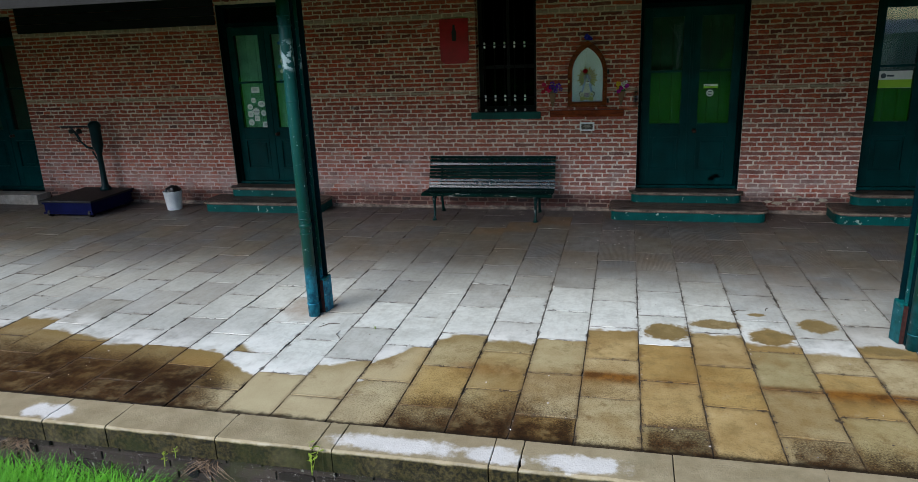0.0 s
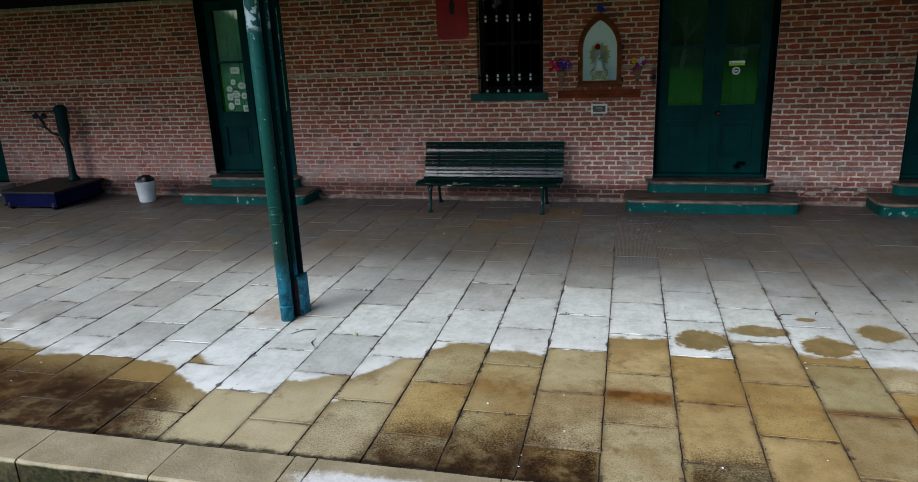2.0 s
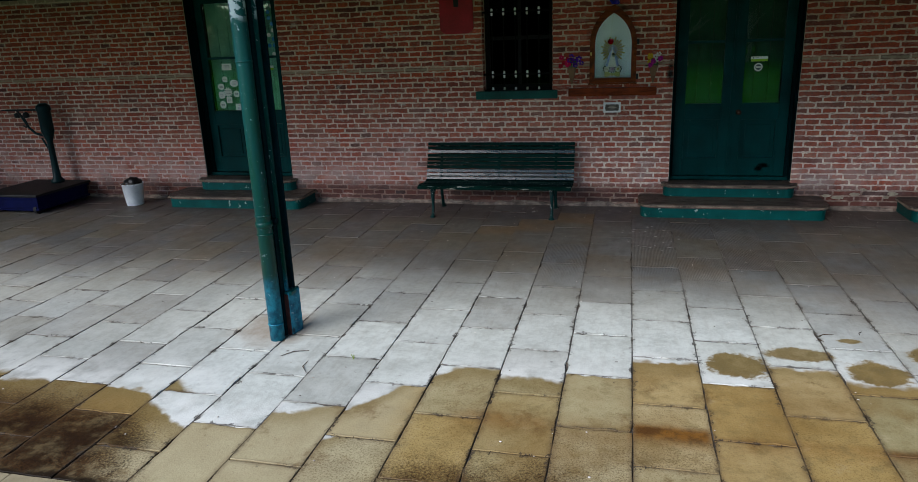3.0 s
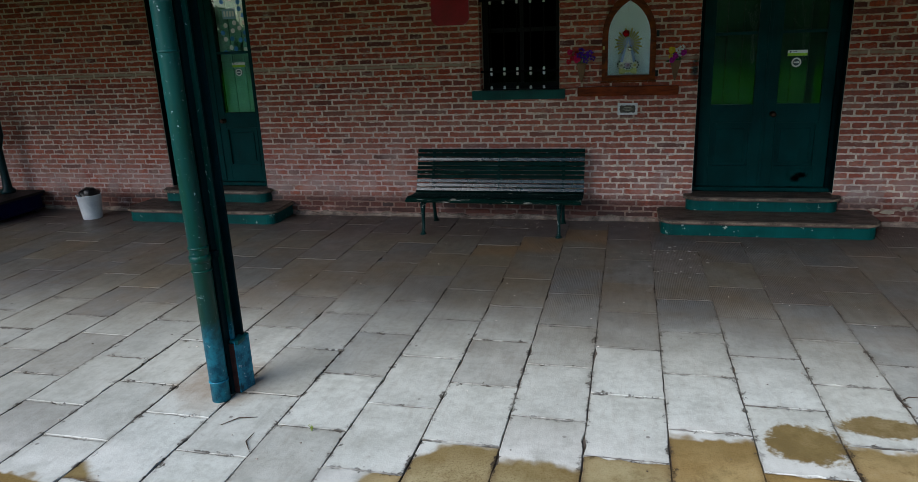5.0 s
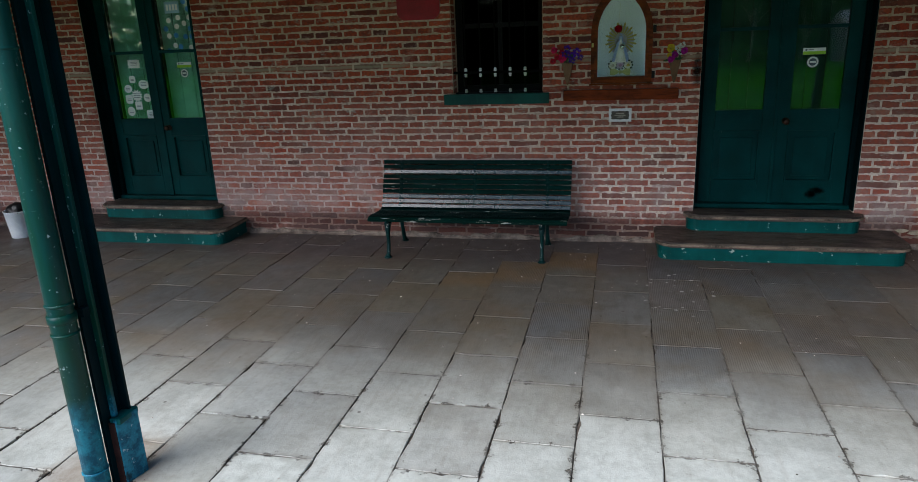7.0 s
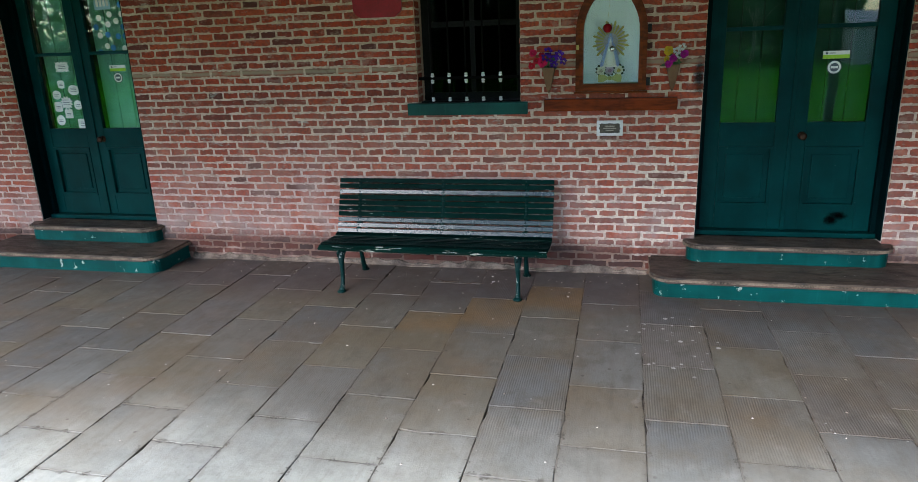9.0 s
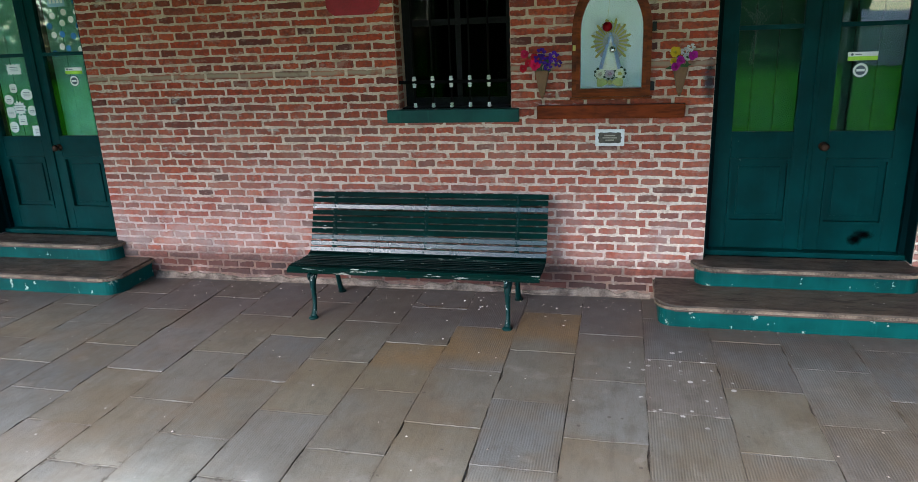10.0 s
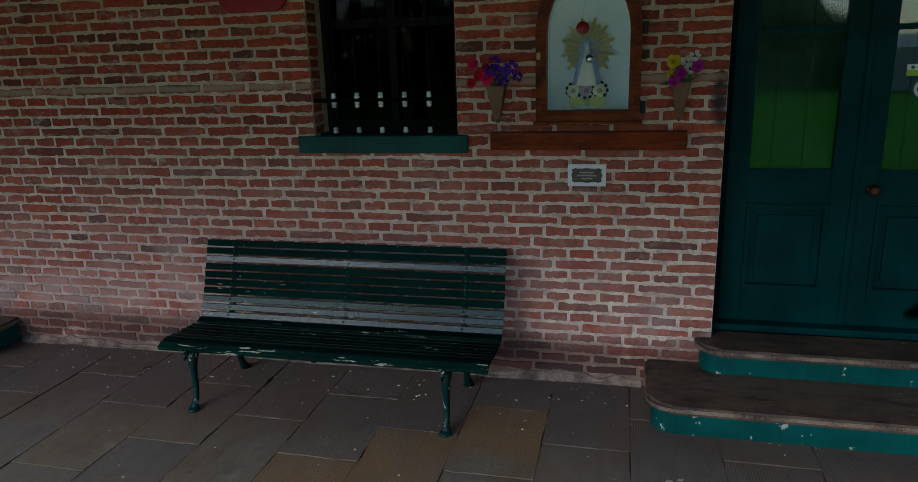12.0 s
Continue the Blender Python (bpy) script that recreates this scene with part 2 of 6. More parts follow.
def slab_material(name, single):
    m = Nodes(name)
    x, y, z = m.xyz()
    r = m.rnd() if single else m.island()
    r2 = m.math("FRACT", m.math("MULTIPLY", r, 7.31))
    r3 = m.math("FRACT", m.math("MULTIPLY", r, 13.7))
    r4 = m.math("FRACT", m.math("MULTIPLY", r, 29.3))
    fine, mid = m.noise(75.0, 5.0, 0.65), m.noise(5.0, 5.0, 0.6)
    soft = m.noise(1.6, 4.0, 0.6)
    brush = m.noise(3.0, 5.0, 0.65, m.scaled(7.0, 1.0, 1.0))
    dry = m.ramp(r, (0.0, (0.15, 0.138, 0.113)), (0.15, (0.165, 0.168, 0.152)), (0.3, (0.115, 0.121, 0.119)), (0.45, (0.15, 0.156, 0.15)), (0.58, (0.165, 0.147, 0.102)), (0.72, (0.18, 0.182, 0.168)), (0.86, (0.13, 0.134, 0.13)), (1.0, (0.17, 0.152, 0.132)))
    dry = m.mix(m.span(r2, 0.55, 0.9, 0.0, 0.45), dry, (0.16, 0.135, 0.082))
    dry = m.mix(m.span(r3, 0.7, 1.0, 0.0, 0.4), dry, (0.11, 0.092, 0.094))
    dry = m.mix(0.2, dry, (0.15, 0.143, 0.126))
    stain = m.noise(4.0, 8.0, 0.72, m.scaled(1.7, 1.0, 1.0))
    dry = m.mix(m.math("MULTIPLY", m.span(stain, 0.48, 0.66), 0.55), dry, (0.085, 0.078, 0.062))
    dry = m.mix(m.math("MULTIPLY", m.span(stain, 0.45, 0.3), 0.4), dry, (0.22, 0.22, 0.205))
    dry = m.mix(m.math("MULTIPLY", m.span(soft, 0.42, 0.62), 0.4), dry, (0.15, 0.11, 0.06))
    dry = m.mix(m.math("MULTIPLY", m.span(brush, 0.42, 0.68), 0.32), dry, (0.1, 0.085, 0.065))
    dry = m.mix(m.math("MULTIPLY", m.span(fine, 0.5, 0.72), 0.25), dry, (0.09, 0.075, 0.06))
    dry = m.mix(m.math("MULTIPLY", m.span(mid, 0.56, 0.74), 0.3), dry, (0.34, 0.31, 0.27))
    cloud = m.noise(0.9, 5.0, 0.65)
    dry = m.mix(m.math("MULTIPLY", m.span(cloud, 0.5, 0.66), 0.4), dry, (0.17, 0.115, 0.065))
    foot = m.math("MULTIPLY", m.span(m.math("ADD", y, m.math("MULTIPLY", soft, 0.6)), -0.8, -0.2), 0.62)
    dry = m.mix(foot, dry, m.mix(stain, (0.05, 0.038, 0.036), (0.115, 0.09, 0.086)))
    # grit and chips along the joints
    col_at = m.math("DIVIDE", m.math("SUBTRACT", x, 0.093), 0.4158)
    odd = m.math("FLOORED_MODULO", m.math("FLOOR", col_at), 2.0)
    dx = m.math("MULTIPLY", m.math("ABSOLUTE", m.math("SUBTRACT", m.math("FRACT", m.math("ADD", col_at, 0.5)), 0.5)), 0.4158)
    row_at = m.math("DIVIDE", m.math("SUBTRACT", m.math("ADD", y, 5.69), m.math("MULTIPLY", odd, 0.312)), 0.6225)
    dy = m.math("MULTIPLY", m.math("ABSOLUTE", m.math("SUBTRACT", m.math("FRACT", m.math("ADD", row_at, 0.5)), 0.5)), 0.6225)
    gap = m.math("MINIMUM", dx, m.math("ADD", dy, 0.0005))
    wear = m.math("MULTIPLY", m.math("MAXIMUM", m.math("SUBTRACT", m.noise(11.0, 7.0, 0.8), 0.52), 0.0), 0.26)
    grit = m.span(m.math("SUBTRACT", gap, wear), 0.0065, 0.0015)
    grit = m.math("MULTIPLY", grit, m.math("MULTIPLY", m.span(y, -1.6, -3.4, 0.18, 1.0), m.span(m.noise(2.7, 4.0, 0.7), 0.36, 0.56, 0.3, 1.0)))
    near_joint = m.math("MULTIPLY", m.span(m.math("ADD", gap, m.math("MULTIPLY", mid, 0.06)), 0.07, 0.02), 0.16)
    # pale weathered stone beside the drip line
    pale = m.span(m.math("ADD", y, m.math("MULTIPLY", m.noise(1.3), 0.8)), -1.7, -3.5)
    pale = m.math("MULTIPLY", pale, m.span(r2, 0.0, 0.6, 0.6, 1.0))
    # Fall-off of light to left and right, put into the stone's colour.
    pale = m.math("MULTIPLY", pale, m.math("MULTIPLY", m.span(m.math("ADD", x, soft), -4.2, -2.2, 0.6, 1.0), m.span(m.math("ADD", x, soft), 2.2, 1.2, 0.6, 1.0)))
    white = m.mix(m.span(m.math("ADD", m.math("MULTIPLY", mid, 0.5), m.math("MULTIPLY", m.noise(19.0, 6.0, 0.75), 0.5)), 0.36, 0.6), (0.44, 0.47, 0.43), (0.62, 0.66, 0.61))
    white = m.mix(m.math("MULTIPLY", m.span(brush, 0.5, 0.7), 0.25), white, (0.3, 0.28, 0.24))
    white = m.mix(m.math("MULTIPLY", r4, 0.16), white, (0.36, 0.33, 0.22))
    white = m.mix(m.math("MULTIPLY", m.span(m.noise(26.0, 6.0, 0.8), 0.56, 0.72), 0.55), white, (0.2, 0.18, 0.15))
    dry = m.mix(pale, dry, white)
    dots = m.math("MULTIPLY", m.span(m.voronoi(6.0), 0.075, 0.05), m.span(m.noise(1.9), 0.48, 0.54))
    dry = m.mix(m.math("MULTIPLY", dots, 0.7), dry, (0.07, 0.055, 0.045))
    # rusty stains below the bench and by the post
    clouded = m.noise(3.4, 6.0, 0.7)
    wob = m.math("MULTIPLY", m.math("SUBTRACT", m.noise(5.0, 4.0), 0.5), 1.4)
    ragged = m.math("ADD", y, m.math("MULTIPLY", m.math("SUBTRACT", m.noise(4.0, 5.0, 0.65), 0.5), 0.4))
    for edge, back, length in ((-1.986, -1.02, 0.45), (-1.57, -0.71, 0.62), (-1.154, -0.4, 0.6)):
        tan = m.math("MULTIPLY", m.span(x, edge - 0.004, edge + 0.004), m.span(x, edge + 0.42, edge + 0.412))
        tan = m.math("MULTIPLY", tan, m.math("MULTIPLY", m.span(y, back + 0.004, back - 0.004), m.span(ragged, back - length, back - length + 0.22)))
        tan = m.math("MULTIPLY", tan, m.span(clouded, 0.3, 0.65, 0.35, 0.75))
        dry = m.mix(tan, dry, m.mix(m.span(fine, 0.4, 0.65), (0.23, 0.145, 0.062), (0.16, 0.1, 0.05)))
    dry = m.mix(m.math("MULTIPLY", near_to(m, x, y, -2.98, -4.05, 0.26, 0.3, wob, 0.6), 0.5), dry, (0.25, 0.15, 0.075))
    # bird lime
    lime = m.math("MULTIPLY", near_to(m, x, y, -0.08, -1.3, 0.35, 0.45, wob), m.span(m.voronoi(14.0), 0.26, 0.18))
    lime = m.math("MULTIPLY", lime, m.span(m.noise(9.0), 0.5, 0.56))
    specks = m.math("MULTIPLY", m.span(m.voronoi(9.0), m.span(m.noise(5.0), 0.35, 0.65, 0.02, 0.085), 0.02), m.span(m.noise(1.1), 0.48, 0.56))
    dry = m.mix(m.math("MAXIMUM", lime, specks), dry, (0.55, 0.53, 0.5))
    # rain-wet stone past the drip line
    stone = m.ramp(r2, (0.0, (0.36, 0.235, 0.075)), (0.18, (0.35, 0.3, 0.155)), (0.4, (0.44, 0.375, 0.215)), (0.6, (0.4, 0.27, 0.09)), (0.8, (0.31, 0.27, 0.135)), (1.0, (0.44, 0.37, 0.21)))
    clouds = m.noise(7.0, 8.0, 0.72)
    stone = m.mix(m.math("MULTIPLY", m.span(clouds, 0.46, 0.66), 0.6), stone, (0.19, 0.145, 0.06))
    stone = m.mix(m.math("MULTIPLY", m.span(clouds, 0.46, 0.3), 0.4), stone, (0.5, 0.42, 0.25))
    stone = m.mix(m.math("MULTIPLY", m.span(soft, 0.4, 0.65), 0.55), stone, (0.2, 0.115, 0.03))
    stone = m.mix(m.math("MULTIPLY", m.span(mid, 0.35, 0.7), 0.25), stone, (0.2, 0.12, 0.035))
    bare = m.math("MULTIPLY", m.span(m.math("ADD", x, m.math("MULTIPLY", mid, 0.4)), -2.95, -2.6), m.span(x, -1.45, -1.75))
    stone = m.mix(m.math("MULTIPLY", bare, 0.65), stone, (0.44, 0.39, 0.24))
    grain = m.noise(85.0, 4.0, 0.7)
    coarse = m.span(r4, 0.45, 0.6)
    stone = m.mix(m.math("MULTIPLY", m.span(grain, 0.5, 0.68), m.math("ADD", m.math("MULTIPLY", coarse, 0.35), 0.18)), stone, (0.1, 0.05, 0.015))
    specks = m.span(m.noise(150.0, 3.0, 0.7), 0.56, 0.66)
    stone = m.mix(m.math("MULTIPLY", specks, 0.26), stone, (0.09, 0.045, 0.012))
    blot = m.span(m.noise(2.9, 7.0, 0.75), 0.54, 0.68)
    stone = m.mix(m.math("MULTIPLY", blot, 0.6), stone, (0.12, 0.062, 0.017))
    # iron rust washed along one line
    along = m.math("ADD", m.math("ADD", y, 5.04), m.math("MULTIPLY", m.math("SUBTRACT", m.noise(3.0, 3.0), 0.5), 0.07))
    along = m.math("ADD", along, m.math("MULTIPLY", m.math("SUBTRACT", r3, 0.5), 0.06))
    band = m.math("MAXIMUM", m.span(along, 0.08, 0.0, 0.0, 1.0), 0.0)
    band = m.math("MULTIPLY", band, m.span(along, -0.2, -0.03))
    some = m.curve(x, (-1.4, 0.0), (-1.15, 0.45), (-0.75, 0.3), (-0.7, 0.05), (-0.36, 0.1), (-0.3, 0.95), (0.06, 0.95), (0.12, 0.25), (0.5, 0.3), (0.9, 0.35), (0.96, 0.85), (1.3, 0.6), (1.36, 0.9), (1.8, 0.95), (2.3, 0.3))
    stone = m.mix(m.math("MULTIPLY", band, some), stone, m.mix(m.span(clouds, 0.4, 0.6), (0.2, 0.085, 0.014), (0.085, 0.035, 0.009)))
    stone = m.mix(m.math("MULTIPLY", m.span(m.math("ADD", x, m.math("MULTIPLY", soft, 0.8)), -2.5, -3.3), 0.5), stone, (0.15, 0.09, 0.03))
    # brown dirt washed to the platform edge
    front = m.curve(x, (-6.5, -5.0), (-4.7, -5.22), (-4.1, -5.28), (-3.6, -5.32), (-3.25, -5.45), (-2.95, -5.75), (-2.75, -6.2), (-1.75, -6.25), (-1.6, -5.8), (-1.2, -5.7), (-0.9, -5.74), (-0.7, -5.58), (-0.36, -5.7), (-0.3, -6.15), (0.1, -6.1), (0.14, -5.66), (0.5, -5.7), (0.56, -6.2), (0.95, -6.1), (1.0, -5.78), (2.5, -5.8))
    depth = m.math("SUBTRACT", front, y)
    depth = m.math("ADD", depth, m.math("MULTIPLY", m.math("SUBTRACT", m.noise(2.2, 4.0), 0.5), 0.34))
    depth = m.math("ADD", depth, m.math("MULTIPLY", m.math("SUBTRACT", r3, 0.5), 0.3))
    depth = m.math("ADD", depth, m.math("MULTIPLY", m.math("SUBTRACT", m.noise(75.0, 4.0, 0.7), 0.5), 1.0))
    grime = m.span(depth, -0.24, 0.2)
    grime = m.math("MAXIMUM", grime, m.math("MULTIPLY", m.math("MULTIPLY", m.span(r4, 0.72, 0.8), m.span(y, -5.0, -5.3)), m.span(m.math("ADD", m.math("MULTIPLY", grain, 0.6), m.math("MULTIPLY", mid, 0.4)), 0.42, 0.6, 0.0, 0.3)))
    grime = m.math("MULTIPLY", grime, m.span(clouds, 0.34, 0.56, 0.62, 1.0))
    stone = m.mix(m.math("MULTIPLY", grime, 0.97), stone, m.mix(m.span(grain, 0.4, 0.6), (0.014, 0.007, 0.004), (0.066, 0.032, 0.012)))
    stone = m.mix(m.math("MULTIPLY", m.math("MULTIPLY", grime, m.span(m.noise(2.0, 6.0, 0.7), 0.45, 0.62)), 0.6), stone, (0.008, 0.004, 0.003))
    # ragged rim of the wet
    wob2 = m.math("ADD", m.math("MULTIPLY", m.math("SUBTRACT", m.noise(3.0, 3.0, 0.6), 0.5), 0.16), m.math("MULTIPLY", m.math("SUBTRACT", m.noise(12.0, 3.0, 0.6), 0.5), 0.06))
    line = m.curve(x, (-14.0, -4.9), (-5.1, -4.86), (-4.6, -5.0), (-4.15, -4.95), (-3.9, -5.02), (-3.4, -4.97), (-3.1, -5.14), (-2.84, -5.33), (-2.5, -5.38), (-2.2, -5.32), (-1.95, -5.2), (-1.76, -4.9), (-1.58, -4.62), (-1.4, -4.42), (-0.7, -4.4), (0.5, -4.38), (1.3, -4.4), (2.5, -4.3), (8.0, -4.4))
    rim = m.math("SUBTRACT", m.math("ADD", y, wob2), line)
    rim = m.math("ADD", rim, m.math("MULTIPLY", m.math("SUBTRACT", r4, 0.5), 0.46))
    wet = m.span(rim, m.span(mid, 0.35, 0.65, 0.012, 0.07), -0.02)
    salt = m.math("MULTIPLY", m.span(rim, 0.5, 0.08), m.span(m.noise(4.0, 5.0, 0.6), 0.3, 0.6))
    dry = m.mix(m.math("MULTIPLY", m.math("MULTIPLY", salt, 0.7), m.span(r3, 0.0, 0.7, 0.6, 1.0)), dry, (0.76, 0.77, 0.71))
    spots = []
    for cx, cy, rx, ry in ((0.33, -4.17, 0.2, 0.17), (0.74, -3.95, 0.2, 0.1), (1.15, -4.17, 0.17, 0.17), (1.1, -3.69, 0.08, 0.04), (1.56, -3.87, 0.15, 0.15), (1.93, -4.3, 0.18, 0.09)):
        spots.append(near_to(m, x, y, cx, cy, rx, ry, m.math("ADD", m.math("MULTIPLY", wob, 0.8), m.math("MULTIPLY", m.math("SUBTRACT", m.noise(22.0, 5.0, 0.7), 0.5), 1.0)), 0.16))
        wet = m.math("MAXIMUM", wet, spots[-1])
        stone = m.mix(m.math("MULTIPLY", spots[-1], m.span(clouds, 0.36, 0.62, 0.35, 0.85)), stone, (0.13, 0.1, 0.045))
    tide = m.math("MULTIPLY", m.span(rim, -0.22, -0.04), 0.5)
    stone = m.mix(tide, stone, (0.2, 0.145, 0.055))
    col = m.mix(wet, dry, stone)
    col = m.mix(m.math("MULTIPLY", near_joint, m.span(wet, 0.0, 1.0, 1.0, 3.2)), col, (0.11, 0.066, 0.032))
    col = m.mix(m.math("MULTIPLY", grit, 0.88), col, m.mix(m.span(fine, 0.45, 0.62), (0.022, 0.017, 0.013), (0.09, 0.07, 0.05)))
    pointed_off = m.math("ADD", dy, m.math("MULTIPLY", m.math("SUBTRACT", m.noise(20.0, 5.0, 0.7), 0.5), 0.016))
    lime_line = m.math("MULTIPLY", m.span(pointed_off, 0.0095, 0.005), m.span(y, -3.5, -3.0))
    lime_line = m.math("MULTIPLY", lime_line, m.span(m.noise(2.1, 4.0, 0.6), 0.45, 0.62, 0.03, 0.3))
    col = m.mix(lime_line, col, (0.32, 0.315, 0.3))
    # black dirt caught behind the coping
    caught = m.span(m.math("ADD", y, m.math("MULTIPLY", m.math("SUBTRACT", m.noise(6.0, 7.0, 0.75), 0.5), 0.16)), -5.94, -5.99)
    col = m.mix(m.math("MULTIPLY", caught, 0.9), col, (0.014, 0.01, 0.006))
    rough = m.mix(wet, m.mix(m.span(mid, 0.3, 0.7), (0.42,) * 3, (0.62,) * 3), m.mix(m.span(grain, 0.35, 0.6), (0.32,) * 3, (0.55,) * 3))
    # tooled ribs along the stones by the wall
    rib = m.math("SINE", m.math("ADD", m.math("MULTIPLY", x, 470.0), m.math("MULTIPLY", m.noise(5.0, 3.0), 7.0)))
    ribbed = m.math("MULTIPLY", m.span(r3, 0.52, 0.6), m.span(m.noise(3.0), 0.3, 0.55))
    ribbed = m.math("MULTIPLY", ribbed, m.math("MULTIPLY", m.span(y, -2.9, -2.2, 0.0, 0.34), m.span(x, -1.5, -0.9, 0.25, 1.0)))
    col = m.mix(m.math("MULTIPLY", m.span(rib, 0.1, -0.8), m.math("MULTIPLY", ribbed, 0.3)), col, (0.05, 0.045, 0.038))
    height = m.math("ADD", m.math("MULTIPLY", fine, 0.8), m.math("MULTIPLY", rib, ribbed))
    height = m.math("ADD", height, m.math("MULTIPLY", mid, 1.2))
    height = m.math("ADD", height, m.math("MULTIPLY", brush, 0.8))
    height = m.math("SUBTRACT", height, grit)
    return m.done(col, rough, 0.0, m.bump(height, 0.45, 0.004), Specular_IOR_Level=m.span(wet, 0.0, 1.0, 0.3, 0.1))


def wood_material(name, dark, light, rough=0.4):
    m = Nodes(name)
    g = m.noise(3.0, 5.0, 0.55, m.scaled(1.6, 7, 7))
    fine = m.noise(90.0, 3.0, 0.5, m.scaled(0.4, 3, 3))
    streak = m.noise(4.0, 5.0, 0.6, m.scaled(3, 26, 26))
    col = m.mix(m.math("ADD", m.math("MULTIPLY", m.span(g, 0.35, 0.65), 0.7), m.math("MULTIPLY", m.span(streak, 0.35, 0.65), 0.3)), dark, light)
    col = m.mix(m.math("MULTIPLY", m.span(m.noise(5.0), 0.55, 0.7), 0.5), col, tuple(c * 0.4 for c in dark))
    return m.done(col, rough, 0.0, m.bump(m.math("ADD", g, fine), 0.12, 0.003), Specular_IOR_Level=0.1)


def glass_material(name, ior, clear_tint):
    m = Nodes(name)
    tree = m.tree
    glossy = m.node("ShaderNodeBsdfGlossy", Color=(0.95, 1.0, 0.97, 1), Roughness=0.012, Normal=m.bump(m.noise(2.2, 1.0), 0.05, 0.02))
    clear = m.node("ShaderNodeBsdfRefraction", Color=(*clear_tint, 1), Roughness=0.0, IOR=ior)
    fres = m.node("ShaderNodeFresnel", IOR=ior)
    both = tree.nodes.new("ShaderNodeMixShader")
    tree.links.new(fres, both.inputs[0])
    tree.links.new(clear, both.inputs[1])
    tree.links.new(glossy, both.inputs[2])
    tree.links.new(both.outputs[0], m.out.inputs[0])
    return m.mat


def grass_material(name, a, b):
    m = Nodes(name)
    col = m.mix(m.island(), a, b)
    col = m.mix(m.span(m.noise(0.5, 4.0), 0.35, 0.65), col, tuple((p + q) * 0.6 for p, q in zip(a, b)))
    return m.done(col, 0.6)


def lawn_material():
    m = Nodes("mown_grass")
    fine = m.noise(14.0, 6.0, 0.7)
    col = m.mix(m.span(fine, 0.3, 0.7), (0.011, 0.095, 0.003), (0.034, 0.22, 0.006))
    col = m.mix(m.span(m.noise(0.12, 4.0), 0.35, 0.65), col, (0.014, 0.13, 0.003))
    return m.done(col, 1.0, 0.0, m.bump(fine, 0.8, 0.05), Specular_IOR_Level=0.0)


BRICK, BRICKS, MORTAR = brick_material("old_red_brick", True), brick_material("old_red_bricks", False), mortar_material()
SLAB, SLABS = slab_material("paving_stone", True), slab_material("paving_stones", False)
GREEN = painted("dark_green_gloss_paint", (0.0005, 0.034, 0.033), (0.22, 0.3, 0.27), 0.36, 0.71, 24.0, 0.05)
# Door green darkened: the shade of the deep reveals is put into it.
SHADED_GREEN = painted("shaded_door_green", (0.0003, 0.009, 0.01), (0.15, 0.2, 0.18), 0.5, 0.75, 18.0, 0.03)
GREEN_SILL = painted("green_sill_paint", (0.002, 0.055, 0.042), (0.25, 0.25, 0.2), 0.45, 0.76)
TEAL = painted("teal_riser_paint", (0.0008, 0.068, 0.061), (0.3, 0.4, 0.33), 0.45, 0.63, 13.0, 0.12)
IRON = painted("green_painted_iron", (0.002, 0.085, 0.085), (0.32, 0.36, 0.34), 0.34, 0.72, 14.0)
def post_paint():
    """Weathered teal and blue repaints, peeled to pale primer in places."""
    m = Nodes("weathered_post_paint")
    x, y, z = m.xyz()
    lay = m.noise(1.6, 4.0, 0.6, m.scaled(6, 6, 1.2))
    col = m.mix(m.span(lay, 0.35, 0.65), (0.0005, 0.036, 0.02), (0.0007, 0.04, 0.038))
    low = m.math("MULTIPLY", m.span(x, 0.5, -0.5, 0.25, 1.0), m.span(m.math("ADD", z, m.math("MULTIPLY", m.math("SUBTRACT", m.noise(9.0), 0.5), 0.3)), 0.55, 0.3))
    col = m.mix(m.math("MULTIPLY", low, 0.9), col, m.mix(m.span(m.noise(20.0, 6.0, 0.7), 0.35, 0.65), (0.002, 0.07, 0.125), (0.018, 0.22, 0.31)))
    high = m.span(z, 1.3, 2.0)
    col = m.mix(m.math("MULTIPLY", high, 0.5), col, (0.003, 0.07, 0.074))
    peel = m.math("MULTIPLY", m.span(m.noise(9.0, 5.0, 0.65), 0.52, 0.56), m.math("MULTIPLY", m.span(z, 2.22, 2.28), m.span(z, 2.52, 2.44)))
    chips = m.span(m.noise(34.0, 5.0, 0.7), 0.645, 0.67)
    col = m.mix(m.math("MAXIMUM", peel, chips), col, (0.32, 0.4, 0.42))
    grime = m.span(m.noise(24.0, 5.0, 0.7, m.scaled(1, 1, 0.4)), 0.56, 0.68)
    col = m.mix(m.math("MULTIPLY", grime, m.math("ADD", m.math("MULTIPLY", low, 0.5), 0.25)), col, (0.008, 0.018, 0.02))
    return m.done(col, 0.42, 0.0, m.bump(m.noise(40.0, 4.0), 0.25, 0.004), Specular_IOR_Level=0.2)


